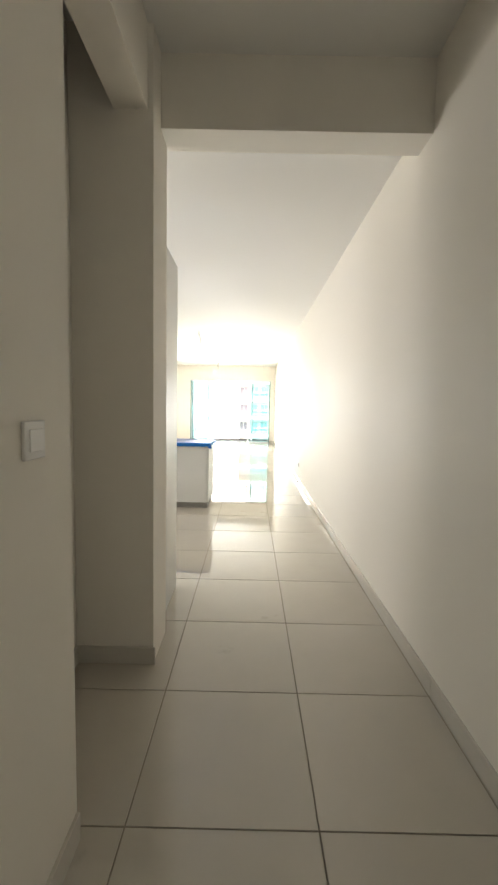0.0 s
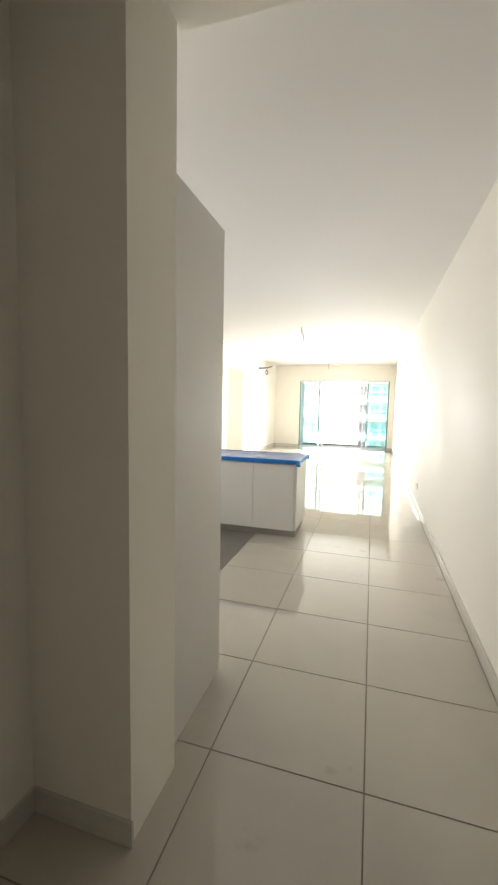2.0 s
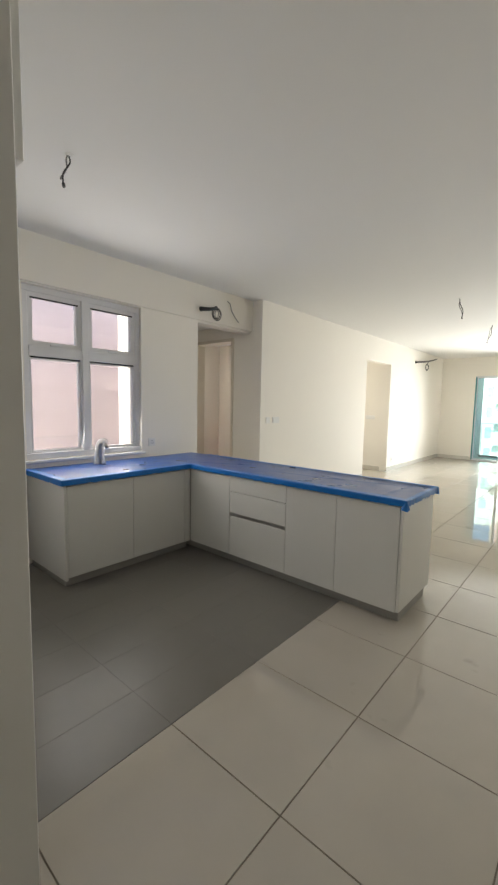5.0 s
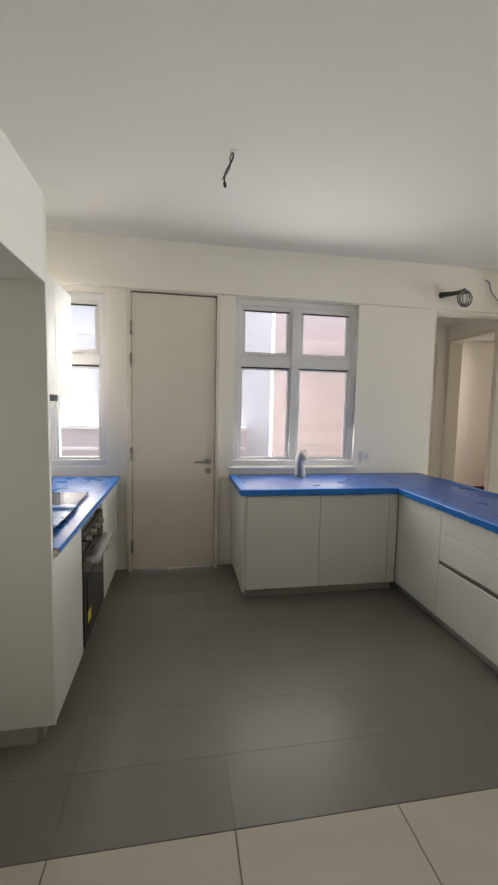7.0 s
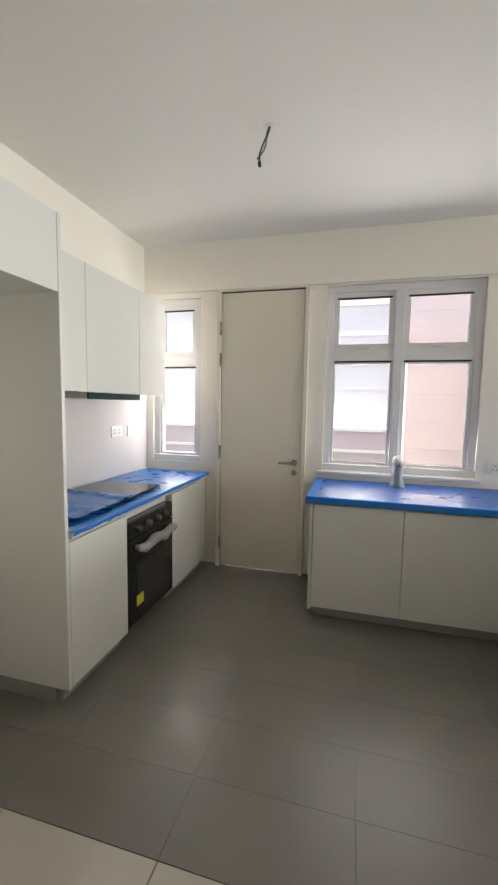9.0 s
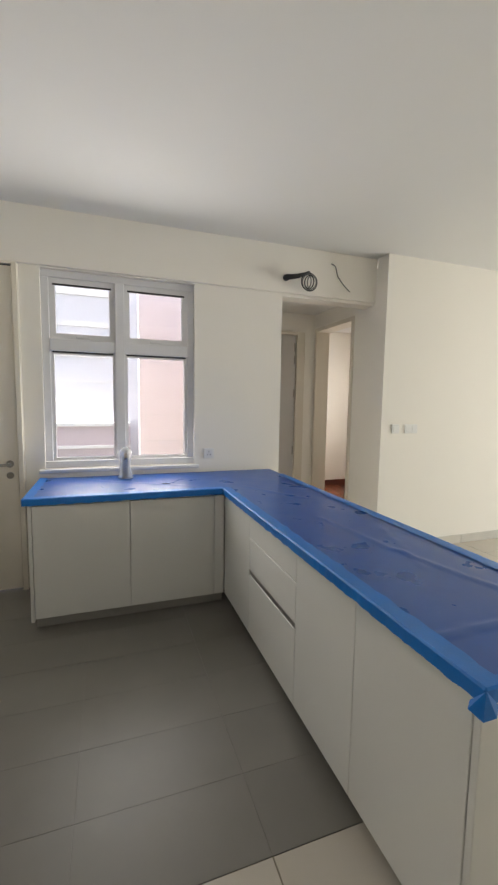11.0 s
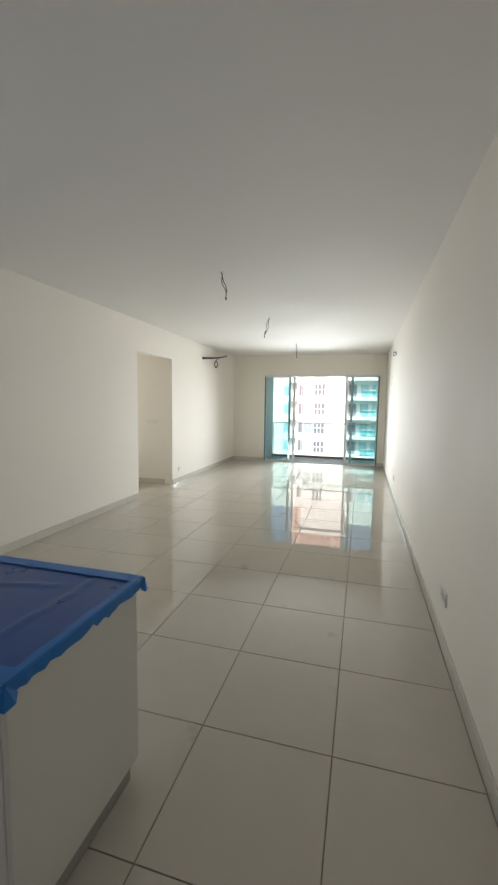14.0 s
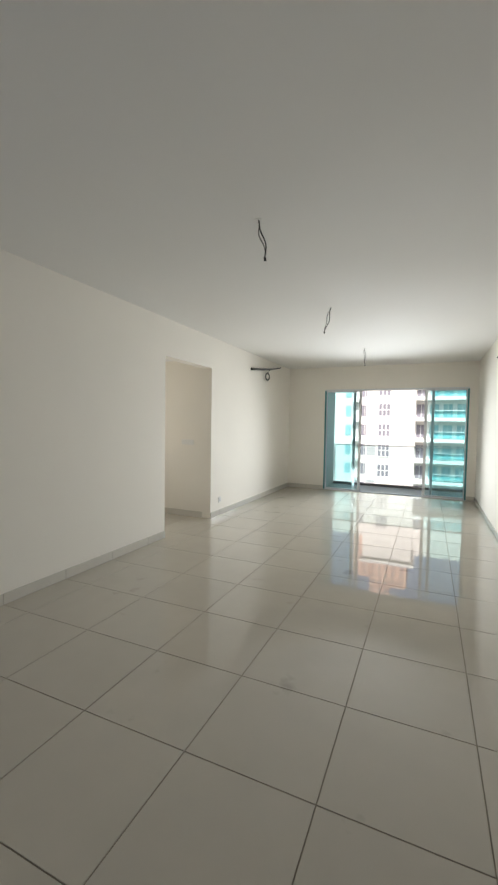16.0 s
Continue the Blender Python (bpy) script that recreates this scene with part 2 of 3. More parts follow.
structure("trim_lintel", box_bm(-0.68, X_IN + 0.002, 1.225, 2.05, 2.61, 3.2), M_WALL, "cream painted lintel over the corridor alcove", "lintel")
structure("beam_foyer", box_bm(-0.502, XR, 2.2, 2.375, HB, 3.2), M_WALL, "cream painted ceiling beam across the corridor", "beam")
structure("ceiling_foyer", box_bm(X_IN, XR, YB, 2.2, HF, 3.2), M_CEIL, "plain white foyer ceiling", "ceiling")
structure("ceiling_alcove", box_bm(X_ALC, -0.68, 1.225, 2.05, HF, 3.2), M_CEIL, "plain alcove ceiling", "ceiling")
structure("ceiling", join(box_bm(-0.502, XR, 2.375, YE, H, 3.2), box_bm(XL - 0.4, -0.502, YK, YE, H, 3.2)), M_CEIL, "plain white living room and kitchen ceiling", "ceiling")
KW = (3.94, 5.075, 0.905, 2.375)
SW = (2.40, 2.865, 0.91, 2.34)
KD = (3.035, 3.805, -0.1, 2.375)
PASS = (5.853, 6.80, -0.1, 2.36)
structure("wall_kitchen", holed("x", XK - 0.15, XK, YK - 0.3, 6.80, -0.1, 3.2, [KW, SW, KD, PASS]), M_WALL, "cream painted kitchen wall with windows and a door", "wall")
structure("beam_kitchen", box_bm(XK, XK + 0.03, YK, 6.80, 2.385, H), M_WALL, "shallow cream beam over the kitchen windows and door", "beam")
OPEN = (10.0, 11.18, -0.1, 2.31)
structure("wall_left", holed("x", XL - 0.15, XL, 6.80, YE + 0.15, -0.1, 3.2, [OPEN]), M_WALL, "long cream living room wall with a doorway", "wall")
SLD = (-2.245, 0.66, -0.1, 2.28)
structure("wall_balcony", holed("y", YE, YE + 0.15, XL - 0.15, XR, -0.1, 3.2, [SLD]), M_WALL, "cream wall round the sliding balcony door", "wall")

# side corridor behind the living-room doorway
# The end wall's opening is out of view, added for the fill lamp.
structure("wall_side_corridor", join(box_bm(-5.2, XL - 0.15, 11.18, 11.33, -0.1, 2.6), box_bm(-5.2, XL - 0.15, 9.85, 10.0, -0.1, 2.6), holed("x", -5.35, -5.2, 9.85, 11.33, -0.1, 2.6, [(10.2, 11.0, 0.9, 2.3)])), M_WALL, "cream painted walls of the side corridor", "wall")
structure("ceiling_side_corridor", box_bm(-5.2, XL - 0.15, 10.0, 11.18, 2.45, 2.6), M_CEIL, "plain ceiling of the side corridor", "ceiling")

# bedroom passage behind the kitchen opening, and the room beyond
DOORB = (-4.42, -3.60, -0.1, 2.33)
structure("wall_passage", holed("y", 6.80, 6.95, -4.45, XL - 0.15, -0.1, 2.7, [DOORB]), M_WALL, "cream passage wall with a bedroom doorway", "wall")
PD = (5.70, 6.66, -0.1, 2.28)
structure("wall_passage_end", holed("x", -4.60, -4.45, 5.6, 6.95, -0.1, 2.7, [PD]), M_WALL, "cream passage wall with a door", "wall")
structure("wall_passage_side", box_bm(-4.60, XK - 0.15, 5.70, 5.853, -0.1, 2.7), M_WALL, "cream side wall of the passage", "wall")
structure("ceiling_passage", box_bm(-4.45, XK - 0.15, 5.853, 6.80, 2.5, 2.7), M_CEIL, "plain passage ceiling", "ceiling")
# Bedroom window opening, added out of view to let light in.
BW = (-5.6, -4.4, 0.9, 2.3)
structure("wall_bedroom", join(box_bm(-6.25, -6.10, 6.5, 9.15, -0.1, 2.8), box_bm(-6.10, -4.6, 6.80, 6.95, -0.1, 2.8), holed("y", 9.0, 9.15, -6.10, XL - 0.15, -0.1, 2.8, [BW])), M_WALL, "pale painted bedroom walls", "wall")
structure("ceiling_bedroom", box_bm(-6.25, XL - 0.15, 6.95, 9.0, 2.65, 2.8), M_CEIL, "plain bedroom ceiling", "ceiling")
structure("floor_bedroom", box_bm(-6.10, XL - 0.15, 6.80, 9.0, -0.1, 0.0), M_WOOD, "polished red timber bedroom floor", "floor")
structure("baseboard_bedroom", join(box_bm(-6.10, -6.085, 6.95, 9.0, 0, 0.1), box_bm(-6.085, XL - 0.15, 8.985, 9.0, 0, 0.1)), M_REDSKIRT, "dark red timber bedroom skirting", "skirting")

# ---- kitchen: cabinets ----
def front(name, dims, parent, label=""):
    return solid(name, dims, M_CAB, parent, bevel=0.0018, label=label)


def base_unit(name, label, x0, x1, y0, y1, fronts, facing, group="base cabinets", kick=True):
    """A base cabinet from x0..x1, y0..y1 with its door and drawer fronts on the named side."""
    e = tagged(new(name), label, "cabinet", group)
    t = 0.019
    if facing == "-y":
        body = (x0, x1, y0 + t, y1, 0.08, 0.80)
        kick_d = (x0, x1, y0 + 0.055, y1 - 0.01, 0.0, 0.08)
    elif facing == "+y":
        body = (x0, x1, y0, y1 - t, 0.08, 0.80)
        kick_d = (x0, x1, y0 + 0.01, y1 - 0.055, 0.0, 0.08)
    else:
        body = (x0, x1 - t, y0, y1, 0.08, 0.80)
        kick_d = (x0 + 0.01, x1 - 0.055, y0, y1, 0.0, 0.08)
    solid("body", body, M_CARCASS, e)
    if kick:
        solid("plinth", kick_d, M_KICK, e, bevel=0.001, label="grey recessed plinth")
    for nm, u0, u1, z0, z1 in fronts:
        g = 0.0015
        if facing == "-y":
            d = (u0 + g, u1 - g, y0, y0 + t - 0.002, z0, z1)
        elif facing == "+y":
            d = (u0 + g, u1 - g, y1 - t + 0.002, y1, z0, z1)
        else:
            d = (x1 - t + 0.002, x1, u0 + g, u1 - g, z0, z1)
        front(nm, d, e)
    return e


ZT = 0.785   # top of cabinet fronts
YI, XS = 5.15, -2.60
# peninsula
base_unit("base_cabinet", "white laminate base cabinet at the peninsula's end", -1.03, -0.575, YI, 5.73, [("door", -1.03, -0.577, 0.08, ZT)], "-y")
base_unit("base_cabinet", "white laminate base cabinet in the peninsula", -1.47, -1.03, YI, 5.73, [("door", -1.47, -1.03, 0.08, ZT)], "-y")
dr = base_unit("drawer_cabinet", "white laminate drawer cabinet with a recessed handle channel", -2.08, -1.47, YI, 5.73,
               [("drawer_front", -2.08, -1.47, 0.652, ZT), ("drawer_front", -2.08, -1.47, 0.462, 0.648), ("drawer_front", -2.08, -1.47, 0.08, 0.432)], "-y")
solid("handle_channel", (-2.075, -1.475, YI + 0.004, YI + 0.0165, 0.434, 0.460), M_ALU, dr, label="dark recessed metal handle channel")
base_unit("corner_cabinet", "white laminate corner base cabinet", -3.29, -2.08, YI, 5.73, [("filler_panel", -2.597, -2.08, 0.08, ZT)], "-y")
ep = thing("end_panel", "white laminate end panel closing the peninsula", "panel")
solid("panel", (-0.573, -0.553, YI - 0.003, 5.748, 0.088, 0.80), M_CAB, ep, bevel=0.002)
solid("plinth", (-0.60, -0.576, YI + 0.06, 5.70, 0.0, 0.0875), M_KICK, ep)
bp = thing("back_panel", "white laminate panel on the living side of the peninsula", "panel")
solid("panel", (-3.09, -0.5745, 5.7315, 5.748, 0.062, 0.80), M_CAB, bp, bevel=0.002)
solid("plinth", (-3.09, -0.61, 5.715, 5.7305, 0.0, 0.0615), M_KICK, bp)
# sink run
base_unit("sink_cabinet", "white laminate sink base cabinet with two doors", -3.29, XS, 3.95, YI - 0.002, [("door", 3.95, 4.515, 0.08, ZT), ("door", 4.515, 5.075, 0.08, ZT), ("filler_panel", 5.075, YI - 0.003, 0.08, ZT)], "x")
sp = thing("end_panel", "white laminate end panel beside the back door", "panel")
solid("panel", (-3.29, XS, 3.928, 3.948, 0.06, 0.80), M_CAB, sp, bevel=0.002)
solid("plinth", (-3.28, XS - 0.06, 3.9485, 3.9495, 0.0, 0.0595), M_KICK, sp)


def l_shape(inset, z0, z1):
    """The outline of the L-shaped worktop, as a slab."""
    i = inset
    pts = [(-3.295, 3.905 + i), (XS + 0.02 - i, 3.905 + i), (XS + 0.02 - i, YI - 0.02 + i), (-0.535 - i, YI - 0.02 + i), (-0.535 - i, 5.765 - i), (-3.295, 5.765 - i)]
    bm = bmesh.new()
    lo = [bm.verts.new((x, y, z0)) for x, y in pts]
    hi = [bm.verts.new((x, y, z1)) for x, y in pts]
    for k in range(6):
        bm.faces.new([lo[k], lo[(k + 1) % 6], hi[(k + 1) % 6], hi[k]])
    bm.faces.new(lo[::-1])
    bm.faces.new(hi)
    return bm


wt = tagged(part("worktop", l_shape(0.004, 0.802, 0.832), M_STONE), "pale stone L-shaped kitchen worktop", "worktop")


def film_sheet(xs, ys, z, inside, creases, amp=0.0011, seed=0):
    """A thin plastic sheet with low wrinkles and a few long creases."""
    bm = bmesh.new()
    g = {}
    for i, x in enumerate(xs):
        for j, y in enumerate(ys):
            if inside(x, y):
                h = noise.noise(Vector((x * 5 + seed, y * 5, 0))) * amp + noise.noise(Vector((x * 19, y * 19 + seed, 3))) * amp * 0.45
                for (ax, ay, bx, by, hh, w) in creases:
                    p, a, b = Vector((x, y)), Vector((ax, ay)), Vector((bx, by))
                    s = max(0, min(1, (p - a).dot(b - a) / (b - a).length_squared))
                    wob = 0.02 * noise.noise(Vector((s * 6, hh * 900, seed)))
                    q = b - a
                    side = (q.x * (y - ay) - q.y * (x - ax)) / q.length + wob
                    past = (p - a).dot(q) / q.length - s * q.length
                    d = math.hypot(side, past * 0.35)
                    h += hh * math.exp(-(d / w) ** 2)
                g[i, j] = bm.verts.new((x, y, z + h + 2.2 * amp))
    for i in range(len(xs) - 1):
        for j in range(len(ys) - 1):
            q = [(i, j), (i + 1, j), (i + 1, j + 1), (i, j + 1)]
            if all(k in g for k in q):
                bm.faces.new([g[k] for k in q])
    return bm


def steps(a, b, n):
    return [a + (b - a) * k / n for k in range(n + 1)]


def tape_band(path, z_top, drop, wide, seed):
    """Masking tape folded over a worktop edge, its lower edge uneven. path runs with the outside on the left."""
    bm = bmesh.new()
    rows = []
    n = 0
    for (a, b) in zip(path, path[1:]):
        a, b = Vector(a), Vector(b)
        d = (b - a).normalized()
        out = Vector((d.y, -d.x))
        c = max(2, int((b - a).length / 0.02))
        for k in range(c + 1):
            p = a + (b - a) * k / c
            n += 1
            rag = 2.2 if abs(d.y) > 0.5 and p.x > -1.0 else 1.0
            dd = drop + rag * 0.007 * noise.noise(Vector((n * 0.37, seed, 0))) + rag * 0.005 * noise.noise(Vector((n * 1.3, seed, 5)))
            o = 0.003 + 0.0015 * noise.noise(Vector((n * 0.7, seed, 9)))
            rows.append([bm.verts.new((*(p - out * (wide * (0.45 if rag > 1.5 else 1.0) + 0.01 * noise.noise(Vector((n * 0.3, seed, 2))))), z_top + 0.0065)),
                         bm.verts.new((*(p + out * 0.001), z_top + 0.0072)),
                         bm.verts.new((*(p + out * (o + 0.002)), z_top + 0.001)),
                         bm.verts.new((*(p + out * o), z_top - dd))])
    for r, s in zip(rows, rows[1:]):
        for k in range(3):
            bm.faces.new([r[k], s[k], s[k + 1], r[k + 1]])
    return bm


film = thing("protective_film", "crinkled blue plastic film covering the L-shaped worktop", "plastic film")
ins = lambda x, y: (x <= XS + 0.015 or y >= YI - 0.015)
crease = [(-1.75, 5.42, -1.25, 5.50, 0.004, 0.012), (-1.25, 5.50, -0.80, 5.60, 0.005, 0.011), (-1.5, 5.62, -1.1, 5.48, 0.003, 0.012), (-2.6, 5.30, -2.2, 5.55, 0.004, 0.012),
          (-3.1, 4.3, -2.75, 4.9, 0.003, 0.014), (-0.72, 5.20, -0.70, 5.68, 0.006, 0.008)]
part("sheet", film_sheet(steps(-3.29, -0.54, 170), steps(3.91, 5.76, 116), 0.8325, ins, crease, 0.0006, 3), M_FILM, film, "dark blue crinkled plastic sheet", smooth=True)
part("edge_tape", tape_band([(-3.28, 3.905), (XS + 0.02, 3.905), (XS + 0.02, YI - 0.02), (-0.535, YI - 0.02), (-0.535, 5.765), (-3.0, 5.765)], 0.832, 0.036, 0.055, 1), M_TAPE, film, "brighter blue masking tape folded over the edge", smooth=False)
for k, (cx, cy, s) in enumerate(((-0.535, YI - 0.02, -1), (-0.535, 5.765, 1))):
    bm = bmesh.new()
    v = [bm.verts.new(p) for p in ((cx + 0.006, cy + s * 0.006, 0.835), (cx + 0.008, cy - s * 0.03, 0.797), (cx + 0.012, cy + s * 0.016, 0.772 + 0.008 * k), (cx - 0.03, cy + s * 0.008, 0.79), (cx + 0.02, cy - s * 0.012, 0.781), (cx - 0.022, cy + s * 0.022, 0.779))]
    for f in ((0, 1, 4), (0, 4, 2), (0, 2, 5), (0, 5, 3)):
        bm.faces.new([v[i] for i in f])
    part("tape_flap", bm, M_TAPE, film, "loose torn end of blue tape")

# wrapped kitchen tap
tap = thing("kitchen_tap", "kitchen mixer tap wrapped in clear plastic", "tap")
part("spout", tube([(-3.14, 4.51, 0.838), (-3.14, 4.51, 0.98), (-3.125, 4.51, 1.02), (-3.08, 4.51, 1.04), (-3.03, 4.51, 1.03), (-3.01, 4.51, 1.0)], [0.024, 0.017, 0.016, 0.014, 0.014, 0.016], 12), M_STEEL, tap, smooth=True)
bmw = tube([(-3.14, 4.51, 0.839), (-3.14, 4.512, 0.87), (-3.135, 4.505, 0.92), (-3.13, 4.51, 0.98), (-3.09, 4.512, 1.03), (-3.04, 4.51, 1.06)], [0.06, 0.045, 0.04, 0.042, 0.05, 0.03], 10)
for v in bmw.verts:
    v.co += Vector((noise.noise(v.co * 40), noise.noise(v.co * 40 + Vector((5, 0, 0))), 0)) * 0.008
    v.co.z = max(v.co.z, 0.839)
part("plastic_wrap", bmw, M_WRAP, tap, "crumpled clear plastic wrap", smooth=True)

# cooking run along the back wall
YF = 2.956
base_unit("base_cabinet", "white laminate base cabinet beside the oven", -1.97, -1.49, YK, YF, [("door", -1.97, -1.49, 0.08, ZT)], "+y")
base_unit("oven_cabinet", "white laminate cabinet housing the oven", -2.55, -1.97, YK, YF - 0.05, [("filler_panel", -2.55, -1.97, 0.737, ZT)], "+y")
base_unit("base_cabinet", "white laminate base cabinet next to the back door", -3.20, -2.55, YK, YF, [("door", -3.20, -2.55, 0.08, ZT)], "+y")
ov = thing("built_in_oven", "black built-in oven with foam-wrapped handle and yellow label", "oven")
solid("body", (-2.545, -1.975, YF - 0.06, YF - 0.012, 0.085, 0.735), M_BLACK, ov)
solid("control_panel", (-2.543, -1.977, YF - 0.012, YF + 0.004, 0.63, 0.733), M_BLACK, ov, bevel=0.002)
odoor = solid("oven_door", (-2.543, -1.977, YF - 0.012, YF + 0.006, 0.10, 0.622), M_BLACK, ov, bevel=0.003)
solid("oven_window", (-2.46, -2.06, YF + 0.0065, YF + 0.009, 0.17, 0.46), material("oven_glass", (0.035, 0.035, 0.035), 0.05, vary=0.1), odoor, bevel=0.001)
part("handle", join(tube([(-2.48, YF + 0.045, 0.575), (-2.04, YF + 0.045, 0.575)], 0.011, 10), box_bm(-2.475, -2.46, YF + 0.004, YF + 0.045, 0.565, 0.585), box_bm(-2.06, -2.045, YF + 0.004, YF + 0.045, 0.565, 0.585)), M_STEEL, odoor)
bmf = tube([(-2.50 + 0.06 * k, YF + 0.046 + 0.006 * (k % 2), 0.572 + 0.012 * math.sin(k * 1.7)) for k in range(9)], [0.02, 0.03, 0.027, 0.034, 0.028, 0.033, 0.027, 0.03, 0.018], 10)
part("foam_wrap", bmf, M_WRAP, odoor, "white protective foam round the handle", smooth=True)
solid("energy_label", (-2.13, -2.05, YF + 0.0092, YF + 0.0104, 0.20, 0.265), M_YELLOW, odoor, label="small yellow energy label")
for k in range(4):
    part("knob", tube([(-2.44 + 0.12 * k, YF + 0.004, 0.682), (-2.44 + 0.12 * k, YF + 0.03, 0.682)], [0.021, 0.017], 14), M_STEEL, ov)
tagged(part("worktop", box_bm(-3.22, -1.49, YK, YF + 0.02, 0.802, 0.832, bevel=0.002), M_STONE), "pale stone worktop over the oven", "worktop")
film2 = thing("protective_film", "crinkled blue plastic film over the cooking worktop", "plastic film")
part("sheet", film_sheet(steps(-3.215, -1.495, 100), steps(YK + 0.01, YF + 0.018, 40), 0.8325, lambda x, y: True, [(-2.1, 2.45, -1.7, 2.85, 0.008, 0.02), (-2.9, 2.5, -2.3, 2.6, 0.006, 0.015)], 0.0008, 8), M_FILMSHEEN, film2, smooth=True)
part("edge_tape", tape_band([(-1.49, YF + 0.02), (-3.22, YF + 0.02), (-3.22, YK + 0.05)], 0.832, 0.016, 0.05, 4), M_TAPE, film2, "brighter blue masking tape on the edge")
hob = thing("glass_hob", "black glass hob half under the blue film", "hob")
solid("glass", (-2.52, -1.98, 2.42, 2.88, 0.8475, 0.855), M_BLACK, hob, bevel=0.002)
part("film_cover", film_sheet(steps(-2.16, -1.62, 30), steps(2.40, 2.90, 28), 0.858, lambda x, y: True, [(-2.12, 2.42, -2.05, 2.88, 0.014, 0.02), (-1.9, 2.42, -1.75, 2.88, 0.006, 0.02)], 0.0008, 21), M_FILMSHEEN, hob, "blue film folded over the hob", smooth=True)

# tall fridge housing
tall = thing("fridge_housing", "tall white laminate fridge housing with an empty niche", "cabinet")
solid("side_panel", (-0.573, -0.55, YK + 0.002, 2.931, 0.0, 2.225), M_CAB, tall, bevel=0.002)
solid("side_panel", (-1.489, -1.467, YK + 0.002, YF, 0.075, 2.222), M_CAB, tall, bevel=0.002)
solid("plinth", (-1.487, -1.469, YK + 0.01, YF - 0.08, 0.0, 0.0748), M_KICK, tall)
tp = solid("top_cabinet", (-1.466, -0.574, YK + 0.004, YF - 0.022, 1.90, 2.22), M_CAB, tall)
front("door", (-1.465, -0.575, YF - 0.02, YF - 0.001, 1.895, 2.222), tp)
# wall cabinets
for k, (x0, x1, lab) in enumerate(((-2.03, -1.49, "white laminate wall cabinet beside the fridge housing"), (-2.62, -2.03, "white laminate wall cabinet over the slim hood"), (-3.02, -2.62, "narrow white laminate wall cabinet near the window"))):
    w = thing("wall_cabinet", lab, "cabinet", "wall cabinets")
    solid("body", (x0 + 0.001, x1 - 0.001, YK + 0.002, 2.645, 1.492, 2.225), M_CAB, w)
    front("door", (x0 + 0.0015, x1 - 0.0015, 2.647, 2.665, 1.488, 2.227), w)
hood = thing("cooker_hood", "slim dark cooker hood under the wall cabinet", "hood")
solid("body", (-2.615, -2.035, YK + 0.01, 2.655, 1.452, 1.487), M_STEEL, hood, bevel=0.002)
solid("visor", (-2.615, -2.035, 2.656, 2.672, 1.446, 1.487), material("hood_glass", (0.02, 0.05, 0.055), 0.1), hood, bevel=0.002)
# splashback
structure("trim_splashback", box_bm(-3.29, -1.49, YK, YK + 0.006, 0.84, 1.452), M_SPLASH, "glossy pale tile splashback", "splashback")


def plate(name, label, axis, face, sign, u, z, w=0.086, h=0.086, rockers=1, category="switch", group=""):
    """A wall plate with rocker switches or socket openings."""
    e = tagged(new(name), label, category, group)
    t = 0.009 * sign

    def d(u0, u1, z0, z1, t0, t1):
        lo, hi = sorted((face + t0 * sign, face + t1 * sign))
        return (lo, hi, u0, u1, z0, z1) if axis == "x" else (u0, u1, lo, hi, z0, z1)
    solid("plate", d(u - w / 2, u + w / 2, z - h / 2, z + h / 2, 0.0, 0.009), M_PLATE, e, bevel=0.002)
    for k in range(rockers):
        c = u - w / 2 + w * (k + 0.5) / rockers
        ww = w / rockers * 0.32
        if category == "switch":
            solid("rocker", d(c - ww, c + ww, z - h * 0.3, z + h * 0.3, 0.0092, 0.0125), M_PLATE, e, bevel=0.0015)
        else:
            solid("socket_face", d(c - ww, c + ww, z - h * 0.3, z + h * 0.3, 0.0092, 0.0105), M_FRAME, e, bevel=0.001)
            for du, dz in ((0, 0.018), (-0.011, -0.01), (0.011, -0.01)):
                solid("slot", d(c + du - 0.003, c + du + 0.003, z + dz - 0.004, z + dz + 0.004, 0.0106, 0.0112), M_GASKET, e)
    return e


plate("light_switch", "white rocker light switch on the corridor wall", "x", X_IN, 1, 1.03, 1.21, rockers=1)
plate("wall_socket", "white twin socket on the splashback", "y", YK + 0.006, 1, -2.80, 1.195, w=0.15, rockers=2, category="socket")
plate("wall_socket", "white twin socket on the splashback", "y", YK + 0.006, 1, -3.03, 1.19, w=0.15, rockers=2, category="socket")
plate("wall_socket", "white socket beside the kitchen window", "x", XK, 1, 5.20, 0.99, category="socket")
plate("light_switch", "white switch on the living room wall", "x", XL, 1, 6.96, 1.2)
plate("light_switch", "white double switch on the living room wall", "x", XL, 1, 7.14, 1.2, w=0.15, rockers=2)
plate("wall_socket", "white twin socket low on the long wall", "x", XR, -1, 7.10, 0.325, w=0.15, rockers=2, category="socket")
plate("wall_socket", "small white socket low on the wall", "x", XR, -1, 11.4, 0.33, w=0.15, rockers=2, category="socket")
plate("wall_socket", "small white socket low on the living room wall", "x", XL, 1, 11.47, 0.25, category="socket")
plate("light_switch", "white triple switch in the side corridor", "y", 11.18, -1, -3.52, 1.17, w=0.22, h=0.08, rockers=3)


# ---- kitchen: windows and back door ----
def casement(name, label, y0, y1, z0, z1, mull, zt):
    """A white aluminium window in the kitchen wall: frame, sashes above, fixed panes below."""
    e = tagged(new(name), label, "window", kind="structure")
    xa, xb = XK - 0.13, XK - 0.035
    f = 0.052
    ys = [y0, *mull, y1]
    solid("frame_sill", (xa, xb + 0.02, y0, y1, z0, z0 + f), M_FRAME, e, 0.003)
    solid("frame_head", (xa, xb, y0, y1, z1 - f, z1), M_FRAME, e, 0.003)
